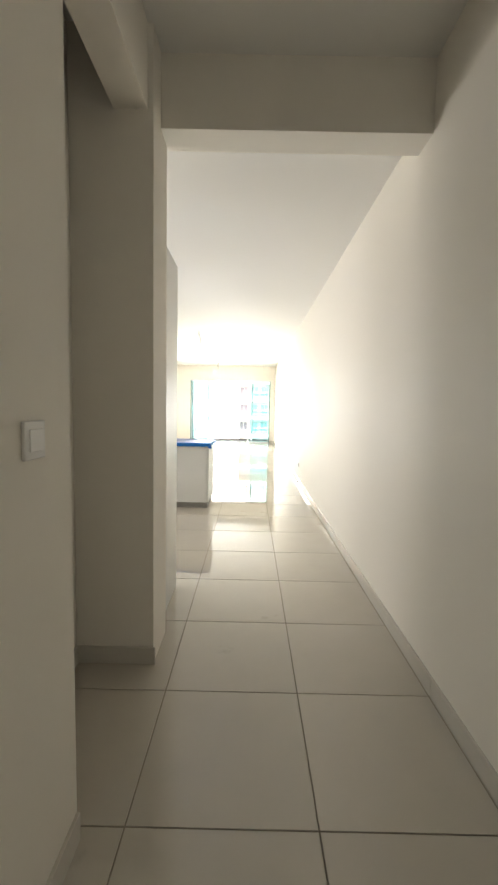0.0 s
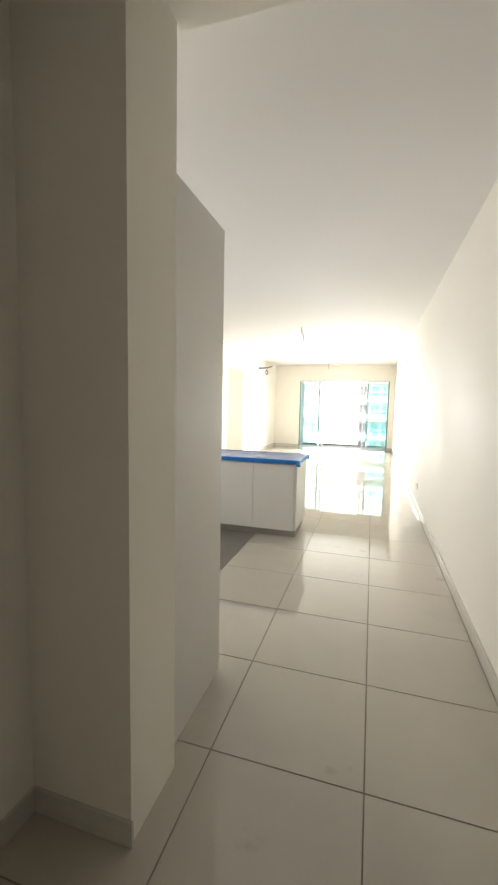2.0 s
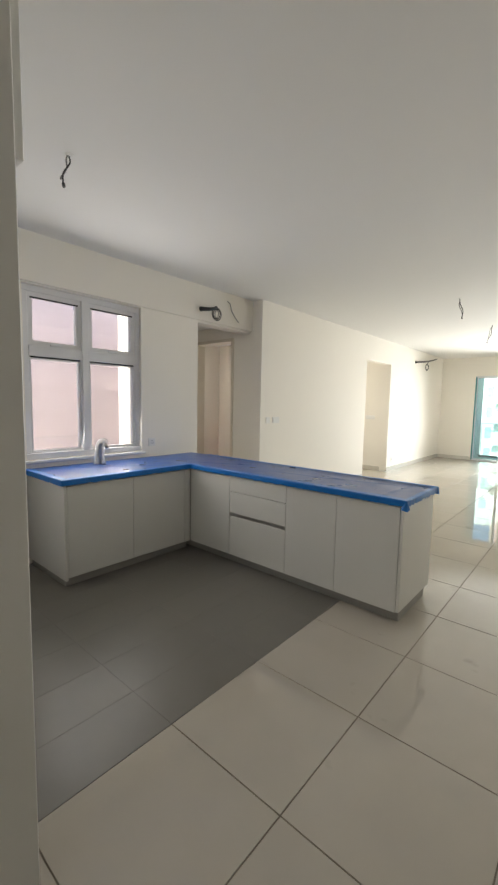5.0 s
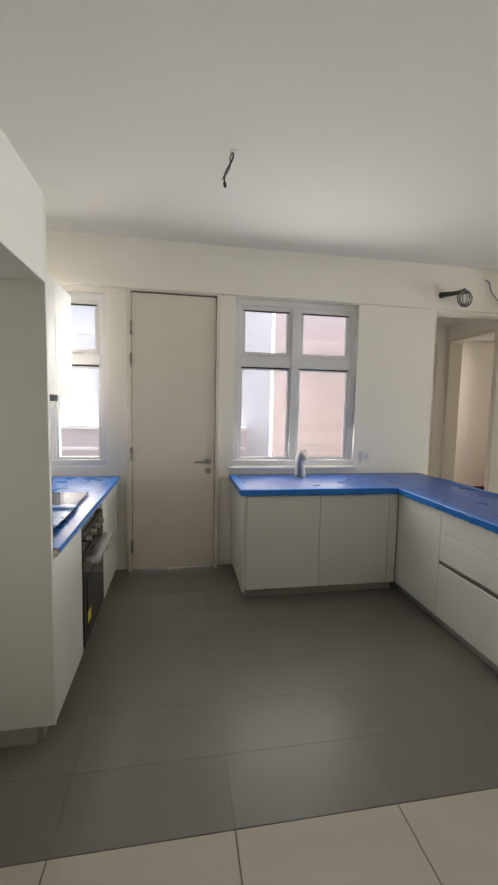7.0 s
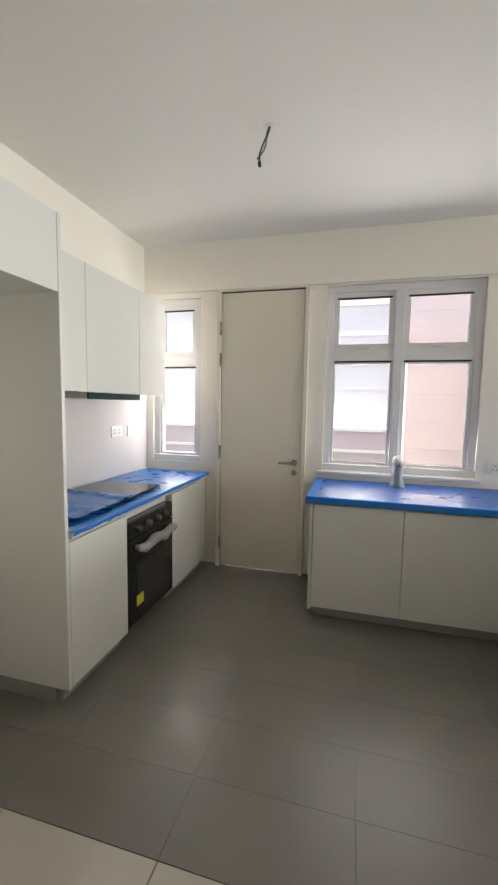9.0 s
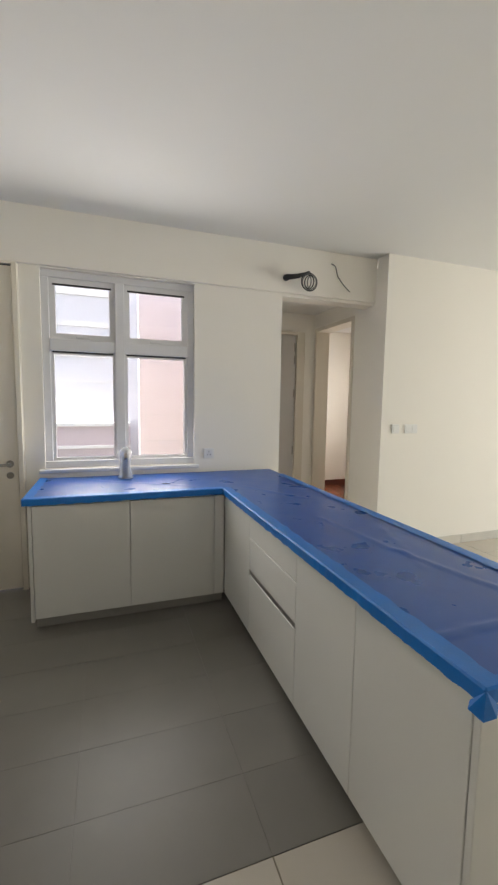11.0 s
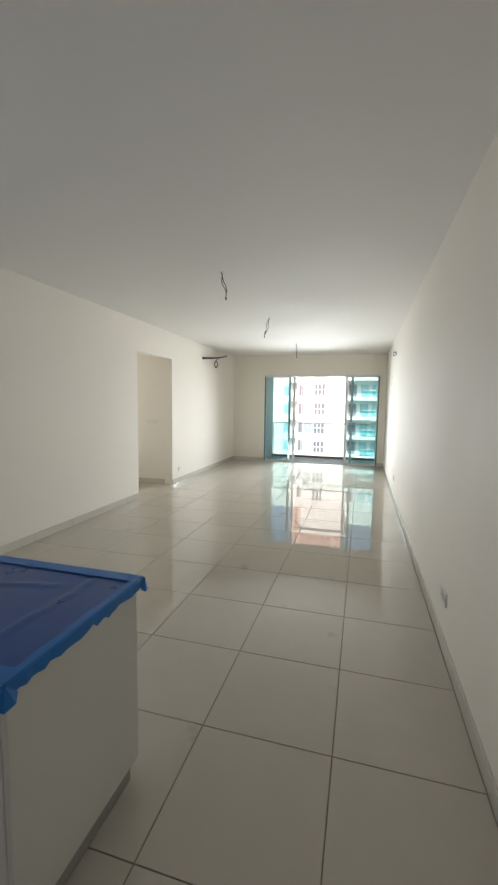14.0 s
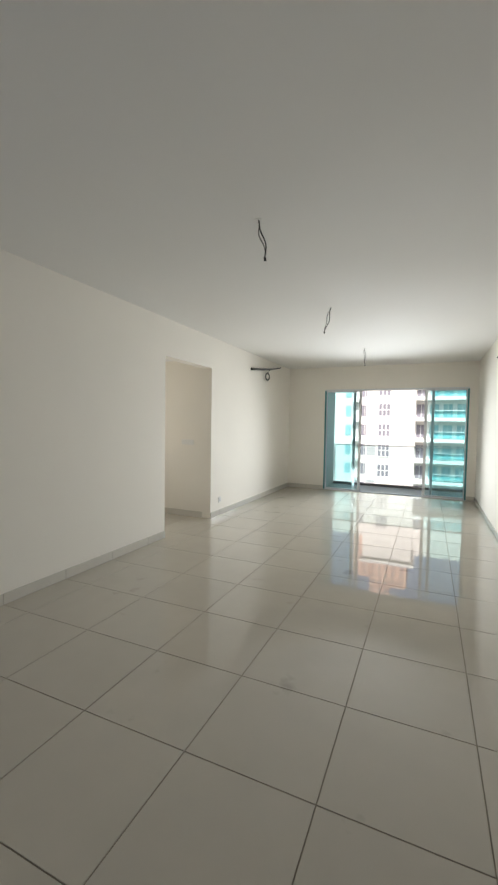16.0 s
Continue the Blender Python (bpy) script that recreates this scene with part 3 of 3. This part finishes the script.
    for y in (y0, y1 - f):
        solid("frame_jamb", (xa, xb - 0.001, y, y + f, z0 + f, z1 - f), M_FRAME, e, 0.003)
    for y in mull:
        solid("mullion", (xa, xb + 0.012, y - 0.034, y + 0.034, z0 + f, z1 - f), M_FRAME, e, 0.003)
    for k in range(len(ys) - 1):
        a = ys[k] + (f if k == 0 else 0.034)
        b = ys[k + 1] - (f if k == len(ys) - 2 else 0.034)
        solid("transom", (xa, xb + 0.004, a, b, zt - 0.045, zt + 0.045), M_FRAME, e, 0.003)
        for (c, d) in ((z0 + f, zt - 0.045), (zt + 0.045, z1 - f)):
            up = c > zt
            s = 0.042 if up else 0.022
            x0, x1 = xa + 0.03, xb - 0.012
            sash = part("sash", join(box_bm(x0, x1, a, b, c, c + s), box_bm(x0, x1, a, b, d - s, d), box_bm(x0, x1, a, a + s, c + s, d - s), box_bm(x0, x1, b - s, b, c + s, d - s)), M_FRAME, e)
            p = solid("pane", (x0 + 0.02, x0 + 0.026, a + s - 0.002, b - s + 0.002, c + s - 0.002, d - s + 0.002), G_CLEAR, sash)
            p.visible_shadow = False
            solid("gasket", (x1 - 0.006, x1 + 0.003, a + s * 0.6, b - s * 0.6, d - s - 0.010 if up else d - 0.012, d - s + 0.003 if up else d), M_GASKET, sash, label="black rubber gasket")
            if up:
                solid("latch", (x1, x1 + 0.018, (a + b) / 2 - 0.05, (a + b) / 2 + 0.05, c + 0.010, c + 0.026), M_FRAME, sash, 0.003)
    return e


casement("window_1", "white aluminium kitchen window over the sink, four panes", KW[0], KW[1], KW[2], KW[3], [4.49], 1.835)
casement("window_2", "narrow white aluminium window over the cooking worktop", SW[0], SW[1], SW[2], SW[3], [], 1.80)
structure("trim_window_sill", box_bm(XK, XK + 0.03, 3.90, 5.11, 0.872, 0.90, bevel=0.004), M_FRAME, "white window sill over the sink", "sill")

door = thing("door_1", "closed cream laminate back door with steel lever handle", "door", kind="structure")
leaf = solid("door_leaf", (XK + 0.004, XK + 0.042, 3.075, 3.768, 0.013, 2.352), M_DOOR, door, 0.002)
solid("door_frame", (XK - 0.15, XK + 0.06, 3.035, 3.07, 0, 2.375), M_DOOR, door, 0.002)
solid("door_frame", (XK - 0.15, XK + 0.06, 3.772, 3.805, 0, 2.375), M_DOOR, door, 0.002)
solid("door_frame", (XK - 0.15, XK + 0.06, 3.07, 3.772, 2.358, 2.375), M_DOOR, door, 0.002)
# Solid dark strip that stands in for the shade in the head gap.
solid("head_gap_shade", (XK + 0.0425, XK + 0.0445, 3.075, 3.768, 2.347, 2.354), M_GASKET, door, label="thin dark strip for the shaded gap over the door")
solid("gap_seal", (XK - 0.01, XK + 0.003, 3.07, 3.772, 2.346, 2.358), M_GASKET, door)
for a, b in ((3.07, 3.095), (3.747, 3.772)):
    solid("door_stop", (XK - 0.04, XK + 0.002, a, b, 0, 2.345), M_DOOR, door)
part("handle", join(tube([(XK + 0.042, 3.715, 0.955), (XK + 0.085, 3.715, 0.955), (XK + 0.092, 3.705, 0.955), (XK + 0.092, 3.59, 0.952)], [0.011, 0.010, 0.010, 0.008], 10), tube([(XK + 0.042, 3.715, 0.955), (XK + 0.05, 3.715, 0.955)], 0.026, 16)), M_STEEL, leaf, "brushed steel lever handle")
part("lock", tube([(XK + 0.042, 3.715, 0.872), (XK + 0.055, 3.715, 0.872)], 0.024, 16), M_STEEL, leaf, "round steel lock")
for z in (0.22, 1.02, 1.80, 2.06):
    part("hinge", tube([(XK + 0.064, 3.071, z - 0.055), (XK + 0.064, 3.071, z + 0.055)], 0.011, 10), M_STEEL, door)
d2 = thing("door_2", "grey door ajar at the end of the passage", "door", kind="structure")
dl = solid("door_leaf", (-4.50, -4.46, 5.74, 6.55, 0.01, 2.24), M_GREYDOOR, d2, 0.002)
for a, b, c, e_ in ((5.70, 5.735, 0, 2.28), (6.555, 6.66, 0, 2.28), (5.735, 6.555, 2.243, 2.28)):
    solid("door_frame", (-4.60, -4.43, a, b, c, e_), M_DOOR, d2, 0.003)
for z in (0.85, 1.55, 1.95, 2.1):
    part("hinge", tube([(-4.452, 6.535, z - 0.05), (-4.452, 6.535, z + 0.05)], 0.008, 8), M_STEEL, d2)
d3 = thing("door_3", "cream door frame of the bedroom doorway", "door frame", kind="structure")
for a, b, c, e_ in ((-4.42, -4.375, 0, 2.33), (-3.645, -3.60, 0, 2.33), (-4.375, -3.645, 2.285, 2.33)):
    solid("door_frame", (a, b, 6.785, 6.965, c, e_), M_DOOR, d3, 0.003)
# Frame of the added bedroom window, never in view.
w3 = thing("window_3", "added out-of-view bedroom window with white frame", "window", kind="structure")
for a, b, c, e_ in ((-5.6, -5.55, 0.9, 2.3), (-4.45, -4.4, 0.9, 2.3), (-5.55, -4.45, 0.9, 0.95), (-5.55, -4.45, 2.25, 2.3)):
    solid("window_frame", (a, b, 9.03, 9.12, c, e_), M_FRAME, w3)
# entrance door behind the start
d4 = thing("door_4", "closed cream entrance door", "door", kind="structure")
solid("door_leaf", (-0.35, 0.6, YB, YB + 0.04, 0.005, 2.1), M_DOOR, d4, 0.002)


# ---- hanging wires ----
def wire_drop(x, y, z, length, label, seed, lean=(0.02, 0.03)):
    """Two loose wires hanging from a small hole in the ceiling."""
    e = tagged(new("ceiling_wire"), label, "wire", "ceiling light wires")
    part("ceiling_rose", tube([(x, y, z), (x, y, z - 0.004)], 0.022, 14), M_CEIL, e)
    r = random.Random(seed)
    for k in range(2):
        pts, px, py = [], x, y
        for i in range(12):
            s = i / 11
            bow = math.sin(s * math.pi) * (0.012 if k else -0.010)
            pts.append((x + lean[0] * s + bow + 0.006 * math.sin(s * 9 + seed + k), y + lean[1] * s + 0.008 * math.sin(s * 7 + k * 2 + seed), z - length * s * (1 if k else 0.9)))
        part("wire", tube(pts, 0.0045, 6), M_WIRE if k else M_GREYWIRE, e, smooth=True)
    part("wire_end", tube([pts[-1], (pts[-1][0] + 0.002, pts[-1][1] + 0.004, pts[-1][2] - 0.022)], 0.0085, 8), M_WIRE, e, "taped wire end")
    return e


wire_drop(-1.10, 8.22, H, 0.225, "black wires hanging from the living room ceiling", 1, (0.04, 0.05))
wire_drop(-1.10, 10.32, H, 0.27, "thin wires hanging from the living room ceiling", 2, (-0.05, -0.05))
wire_drop(-1.10, 12.88, H, 0.27, "thin wires hanging from the ceiling near the balcony", 3, (0.01, 0.0))
wire_drop(-2.01, 3.74, H, 0.17, "grey wires hanging from the kitchen ceiling", 4, (0.01, -0.05))


def coil_wire(name, label, start, end, coil, r, axis_out, turns=4, seed=0):
    """An insulated pipe sticking out of a wall with a loose coil of wire hanging from it."""
    e = tagged(new(name), label, "cable")
    a, b = Vector(start), Vector(end)
    out = Vector(axis_out)
    pts = [a + (b - a) * (i / 9) + out * (0.02 + 0.07 * math.sin(i / 9 * math.pi * 0.8)) + Vector((0, 0, -0.02 * math.sin(i / 9 * math.pi))) for i in range(10)]
    part("pipe", tube([a] + pts, [0.03] + [0.024 - 0.0014 * i for i in range(10)], 8), M_WIRE, e, "black insulated pipe", smooth=True)
    c = Vector(coil) + out * 0.07
    for k in range(turns):
        rr = r * (1 - 0.13 * k)
        tw = 0.5 * k
        side = Vector((0, 1, 0))
        q = [c + (side * math.cos(t) * math.cos(tw) + out * math.cos(t) * math.sin(tw) * 0.6 + Vector((0, 0, 1)) * math.sin(t)) * rr for t in [2 * math.pi * i / 22 for i in range(23)]]
        part("wire_coil", tube(q, 0.005, 6), M_GREYWIRE if k % 2 else M_WIRE, e, smooth=True)
    part("tie", tube([pts[5], c + Vector((0, 0, r))], 0.005, 6), M_WIRE, e)
    return e


coil_wire("cable_coil", "black pipe and coiled wire on the living room wall", (XL, 12.65, 2.49), (XL, 14.1, 2.70), (XL, 13.3, 2.42), 0.085, (1, 0, 0))
coil_wire("cable_coil", "black pipe and coiled grey wire over the passage", (XK + 0.03, 5.87, 2.51), (XK + 0.03, 6.06, 2.56), (XK + 0.03, 6.06, 2.475), 0.075, (1, 0, 0))
ww = thing("loose_wire", "loose grey wire on the wall over the passage", "wire")
part("wire", tube([(XK + 0.032, 6.31, 2.68), (XK + 0.04, 6.35, 2.66), (XK + 0.05, 6.37, 2.57), (XK + 0.055, 6.43, 2.50), (XK + 0.05, 6.50, 2.45)], 0.005, 6), M_GREYWIRE, ww, smooth=True)
ww2 = thing("loose_wire", "black wire stub high on the long wall", "wire")
part("wire", tube([(XR, 12.4, 2.45), (XR - 0.05, 12.2, 2.42), (XR - 0.06, 11.9, 2.44), (XR - 0.05, 11.6, 2.41), (XR - 0.05, 11.4, 2.34)], 0.008, 6), M_WIRE, ww2, smooth=True)

# ---- sliding balcony door ----
sl = thing("door_5", "white sliding balcony door with teal glass, stood open", "sliding door", kind="structure")
X0, X1, ZH = -2.245, 0.66, 2.28
solid("head_track", (X0, X1, YE + 0.01, YE + 0.14, ZH - 0.035, ZH), M_TEALFRAME, sl, 0.002)
solid("floor_track", (X0, X1, YE + 0.01, YE + 0.14, -0.02, 0.012), M_TEALFRAME, sl, 0.002)
for x in (X0, X1 - 0.03):
    solid("side_jamb", (x, x + 0.03, YE + 0.005, YE + 0.14, 0.012, ZH - 0.035), M_TEALEDGE, sl, 0.002)


def glass_leaf(x0, x1, y0, y1):
    s, t = 0.055, 0.018
    a, b = (t, s) if x1 < -1 else (s, t)
    lf = part("door_leaf", join(box_bm(x0, x0 + a, y0, y1, 0.014, ZH - 0.037), box_bm(x1 - b, x1, y0, y1, 0.014, ZH - 0.037), box_bm(x0 + a, x1 - b, y0, y1, 0.014, 0.045), box_bm(x0 + a, x1 - b, y0, y1, ZH - 0.06, ZH - 0.037)), M_TEALFRAME, sl)
    p = solid("pane", (x0 + a - 0.004, x1 - b + 0.004, (y0 + y1) / 2 - 0.003, (y0 + y1) / 2 + 0.003, 0.043, ZH - 0.058), G_TEAL, lf, label="teal tinted glass")
    p.visible_shadow = False
    return lf


glass_leaf(X0 + 0.031, -1.56, YE + 0.08, YE + 0.12)
glass_leaf(X0 + 0.031, -1.43, YE + 0.03, YE + 0.07)
glass_leaf(-0.02, X1 - 0.031, YE + 0.08, YE + 0.12)
glass_leaf(-0.155, X1 - 0.031, YE + 0.03, YE + 0.07)

# ---- balcony ----
structure("floor_balcony", box_bm(-2.9, 1.4, YE + 0.15, 16.30, -0.15, -0.02), M_BALCTILE, "pale balcony floor", "floor")
structure("ceiling_balcony", box_bm(-2.9, 1.4, YE + 0.15, 16.30, 2.75, 2.95), M_CEIL, "white balcony ceiling slab", "ceiling")
structure("wall_balcony_side", join(box_bm(-2.9, -2.30, YE + 0.15, 16.25, -0.15, 2.75), box_bm(1.2, 1.4, YE + 0.15, 16.25, -0.15, 2.75)), M_RENDER, "white rendered balcony side walls", "wall")
rl = thing("balcony_railing", "glass balcony railing with slim metal top rail", "railing")
solid("kerb", (-2.30, 1.2, 16.16, 16.28, -0.02, 0.03), M_KERB, rl, 0.004)
solid("top_rail", (-2.30, 1.2, 16.20, 16.23, 0.972, 0.995), M_FRAME, rl, 0.004)
for xx in (-2.28, 1.15):
    solid("post", (xx, xx + 0.025, 16.20, 16.23, 0.03, 0.972), M_FRAME, rl, 0.002)
for k in range(3):
    xx = -2.25 + k * 1.134
    p = solid("pane", (xx, xx + 1.13, 16.21, 16.218, 0.06, 0.971), G_RAIL, rl)
    p.visible_shadow = False

# ---- outside ----
ground = structure("ground", box_bm(-1500, 1500, -1500, 1500, -24.3, -24), M_GROUND, "ground far below the tower", "ground")
own = tagged(part("tower_wall", join(box_bm(-2.9, 1.4, 16.0, 16.3, -24, -0.16), box_bm(-3.4, 1.1, 15.06, 15.3, 2.96, 14)), M_RENDER), "white render of this tower around the balcony", "wall", kind="structure")
K = 1.107


def fx(x):
    return -0.05 + (x + 0.05) * K


ST, Z0 = 2.98, 1.46
YW = 68.0


def facade():
    b = thing("apartment_building", "white apartment block with window groups and teal glass balconies", "building")
    zb, zt = -24, 18.5
    part("wall", join(box_bm(fx(-7.9), fx(-1.75), YW, YW + 14, zb, zt), box_bm(fx(-13), fx(-7.9), YW + 2.0, YW + 14, zb, zt - 3), box_bm(fx(-1.75), fx(9), YW + 1.6, YW + 14, zb, zt - 1)), M_RENDER, b)
    solid("roof", (fx(-8.2), fx(-1.4), YW - 0.3, YW + 14, zt, zt + 0.5), M_BAND, b)
    pane_m = {}
    for n in range(-7, 5):
        z = Z0 + (0.17 - 1.46) * K + n * ST          # sill of the window group
        for c in range(3):
            for r in range(2):
                x0 = fx(-6.26) + c * 0.56
                solid("window", (x0, x0 + 0.40, YW - 0.04, YW + 0.05, z + 0.05 + r * 0.92, z + 0.05 + r * 0.92 + 0.78), M_WINGLASS, b)
        solid("sill", (fx(-6.35), fx(-4.75), YW - 0.12, YW + 0.05, z - 0.1, z), M_BAND, b)
        if n % 2:
            solid("recess_panel", (fx(-7.73), fx(-6.62), YW - 0.03, YW + 0.05, z + 0.1, z + 2.4), M_GREYPANEL, b)
        for c in range(2):
            solid("window", (fx(-8.75) + c * 0.48, fx(-8.75) + c * 0.48 + 0.4, YW + 1.9, YW + 2.1, z, z + 1.7), M_WINGLASS, b)
        solid("window", (fx(-10.97), fx(-10.2), YW + 1.9, YW + 2.1, z, z + 1.6), M_TEALGLASS, b)
        solid("balcony", (fx(-10.0), fx(-9.0), YW + 0.9, YW + 2.0, z - 0.9, z - 0.45), M_BAND, b)
        zs = Z0 + (-0.464 - 1.46) * K + n * ST        # slab band of the right-hand balconies
        solid("balcony", (fx(-1.75), fx(9), YW - 0.3, YW + 1.6, zs, zs + 0.5), M_BAND, b)
        for c in range(7):
            x0 = fx(-1.62) + c * 1.75
            solid("window", (x0, x0 + 1.15, YW + 1.5, YW + 1.65, zs + 0.6, zs + 2.45), M_TEALGLASS if c else M_WINGLASS, b)
            solid("mullion", (x0 + 0.54, x0 + 0.60, YW + 1.44, YW + 1.5, zs + 0.6, zs + 2.45), M_BAND, b)
        solid("balcony_glass", (fx(0.2), fx(9), YW - 0.28, YW - 0.24, zs + 0.5, zs + 1.45), material_teal, b)
        solid("handrail", (fx(0.2), fx(9), YW - 0.30, YW - 0.22, zs + 1.45, zs + 1.52), M_BAND, b)
    return b


material_teal = glass("balcony_teal_glass", (0.72, 0.91, 0.92))
facade()


def far_tower():
    b = thing("apartment_tower", "distant tall orange and white apartment tower", "building")
    y = 185
    cols = [(-46, -38, 40, M_RENDER), (-38, -29, 46, M_RENDER), (-29, -22, 64, M_ORANGE), (-22, -14, 72, M_ORANGE), (-14, -7, 67, M_ORANGE), (-7, 0, 48, M_RENDER), (0, 9, 44, M_RENDER)]
    for k, (x0, x1, h, m) in enumerate(cols):
        solid("wall", (x0, x1, y + (k % 2) * 2, y + 18, -24, h), m, b)
        n = max(2, int((x1 - x0) / 2.4))
        for c in range(n):
            xx = x0 + (x1 - x0) * (c + 0.3) / n
            bm = join(*[box_bm(xx, xx + 1.25, y + (k % 2) * 2 - 0.1, y + (k % 2) * 2 + 0.2, z, z + 1.6) for z in steps(20, h - 3, max(1, int((h - 23) / 3.1)))])
            part("window_column", bm, M_WINGLASS, b)
    return b


far_tower()
# Unseen bright slab, added so that light shows under the back door.
structure("floor_yard_bounce", box_bm(-4.6, XK - 0.15, 2.0, 4.45, -0.15, -0.01), M_BALCTILE, "unseen pale slab added to brighten the gap under the back door", "floor")
# light well outside the kitchen windows
structure("wall_light_well", box_bm(-5.58, -5.40, 4.78, 6.79, -24, 9), M_PINK, "pink grooved render wall across the light well", "wall")
opp = thing("neighbouring_block", "pale rendered block across the light well with ledges", "building")
solid("wall", (-9.2, -8.0, -4.0, 9.8, -24, 8), M_SHAFT, opp)
solid("wall", (-9.0, -8.0, 9.8, 10.0, -24, 8), M_SHAFT, opp)
for z in (-1.9, 1.35, 1.75, 2.2, 2.75, 3.3):
    solid("ledge", (-8.0, -7.97, -4.0, 4.77, z, z + 0.04), M_BAND, opp)
solid("parapet", (-7.96, -7.6, -4.0, 4.77, -0.4, 0.97), M_PINK, opp)
solid("coping", (-7.96, -7.55, -4.0, 4.77, 0.971, 1.03), M_BAND, opp)
solid("ledge", (-7.599, -7.56, -4.0, 4.77, 0.58, 0.63), M_BAND, opp)
# Thin proud strips; only their darker pink gives the grooves' shade.
for z in (0.22, 0.56, 0.9, 1.24, 1.58, 1.92, 2.26, 2.6, 2.94):
    structure("trim_groove_shade", box_bm(-5.40, -5.396, 4.78, 6.79, z, z + 0.012), M_GROOVESHADE, "thin darker pink strip for a groove's shade on the pink wall", "trim")

# ---- floors: base, tiles, skirting ----
floor = structure("floor", join(box_bm(-3.3, XR, YB, YE + 0.02, -0.1, -0.004), box_bm(-5.2, -3.3, 10.0, 11.18, -0.1, -0.004), box_bm(-4.45, -3.3, 5.7, 6.80, -0.1, -0.004)), M_GROUT, "cream polished tile floor with dark grout lines", "floor")
kfloor = structure("floor_kitchen", box_bm(-3.44, -1.0, YK, YI + 0.08, -0.0035, -0.0022), M_GREYGROUT, "matt grey kitchen tile floor", "floor")
cache = {}


def tile(parent, mat, x0, x1, y0, y1, gap):
    key = (round(x1 - x0, 4), round(y1 - y0, 4), mat.name)
    if key not in cache:
        w, d = (x1 - x0 - gap) / 2, (y1 - y0 - gap) / 2
        bm = bmesh.new()
        b = 0.0004 if mat is M_GREY else 0.0012
        lo = [bm.verts.new((sx * w, sy * d, -0.0035)) for sx, sy in ((-1, -1), (1, -1), (1, 1), (-1, 1))]
        mi = [bm.verts.new((sx * w, sy * d, -b)) for sx, sy in ((-1, -1), (1, -1), (1, 1), (-1, 1))]
        hi = [bm.verts.new((sx * (w - b), sy * (d - b), 0)) for sx, sy in ((-1, -1), (1, -1), (1, 1), (-1, 1))]
        for a, c in ((lo, mi), (mi, hi)):
            for k in range(4):
                bm.faces.new([a[k], a[(k + 1) % 4], c[(k + 1) % 4], c[k]])
        bm.faces.new(hi)
        cache[key] = mesh_of("tile", bm, mat)
    ob = new("tile", cache[key])
    ob.parent = parent
    ob.location = ((x0 + x1) / 2, (y0 + y1) / 2, 0)
    return ob


def spans(lo, hi, first, step):
    k = math.floor((lo - first) / step)
    cuts = [lo]
    while first + (k + 1) * step < hi - 0.01:
        k += 1
        v = first + k * step
        if v > lo + 0.01:
            cuts.append(v)
    return list(zip(cuts, cuts[1:] + [hi]))


GAP = 0.0044
for (x0, x1) in spans(XL, XR, 0.2, 0.6):
    for (y0, y1) in spans(YB, YE + 0.01, 1.86, 0.6):
        cx, cy = (x0 + x1) / 2, (y0 + y1) / 2
        if cx < -1.0 and cy < 5.3:
            continue
        if cx < -0.9 and cy < 2.0:
            continue
        tile(floor, M_TILE, x0, x1, y0, y1, GAP)
for (y0, y1) in spans(10.0, 11.18, 1.86, 0.6):
    for (x0, x1) in spans(-5.2, XL, 0.2, 0.6):
        tile(floor, M_TILE, x0, x1, y0, y1, GAP)
for (y0, y1) in spans(5.853, 6.80, 1.86, 0.6):
    for (x0, x1) in spans(-4.45, XL, 0.2, 0.6):
        tile(floor, M_TILE, x0, x1, y0, y1, GAP)
for (x0, x1) in spans(-3.40, -1.0, -1.0, 0.3):
    for (y0, y1) in spans(YK, YI + 0.08, 1.86, 0.6):
        tile(kfloor, M_GREY, x0, x1, y0, y1, 0.0008)


def skirting(name, label, axis, face, sign, u0, u1, h=0.088, t=0.011):
    """Tile skirting in lengths, with fine joints."""
    e = tagged(new(name), label, "skirting", kind="structure")
    for a, b in spans(u0, u1, 1.86 if axis == "x" else 0.2, 0.6):
        lo, hi = sorted((face, face + t * sign))
        d = (lo, hi, a + 0.0012, b - 0.0012, 0.0005, h) if axis == "x" else (a + 0.0012, b - 0.0012, lo, hi, 0.0005, h)
        solid("skirting_tile", d, M_SKIRT, e, 0.0015)


skirting("baseboard_right", "cream tile skirting along the long wall", "x", XR, -1, YB, YE)
skirting("baseboard_left", "cream tile skirting along the living room wall", "x", XL, 1, 6.81, 10.0)
skirting("baseboard_left_far", "cream tile skirting beyond the doorway", "x", XL, 1, 11.18, YE)
skirting("baseboard_corridor", "cream tile skirting in the corridor", "x", X_IN, 1, YB, 1.225)
skirting("baseboard_alcove", "cream tile skirting in the alcove", "x", X_ALC, 1, 1.225, 2.05)
skirting("baseboard_pillar", "cream tile skirting on the wall end", "y", 2.05, -1, X_ALC + 0.011, -0.491)
skirting("baseboard_balcony", "cream tile skirting beside the sliding door", "y", YE, -1, XL + 0.011, -2.245)
skirting("baseboard_balcony_side", "short cream tile skirting beside the sliding door", "y", YE, -1, 0.66, XR - 0.011)
skirting("baseboard_side_corridor", "cream tile skirting in the side corridor", "y", 11.18, -1, -5.2, XL - 0.15)
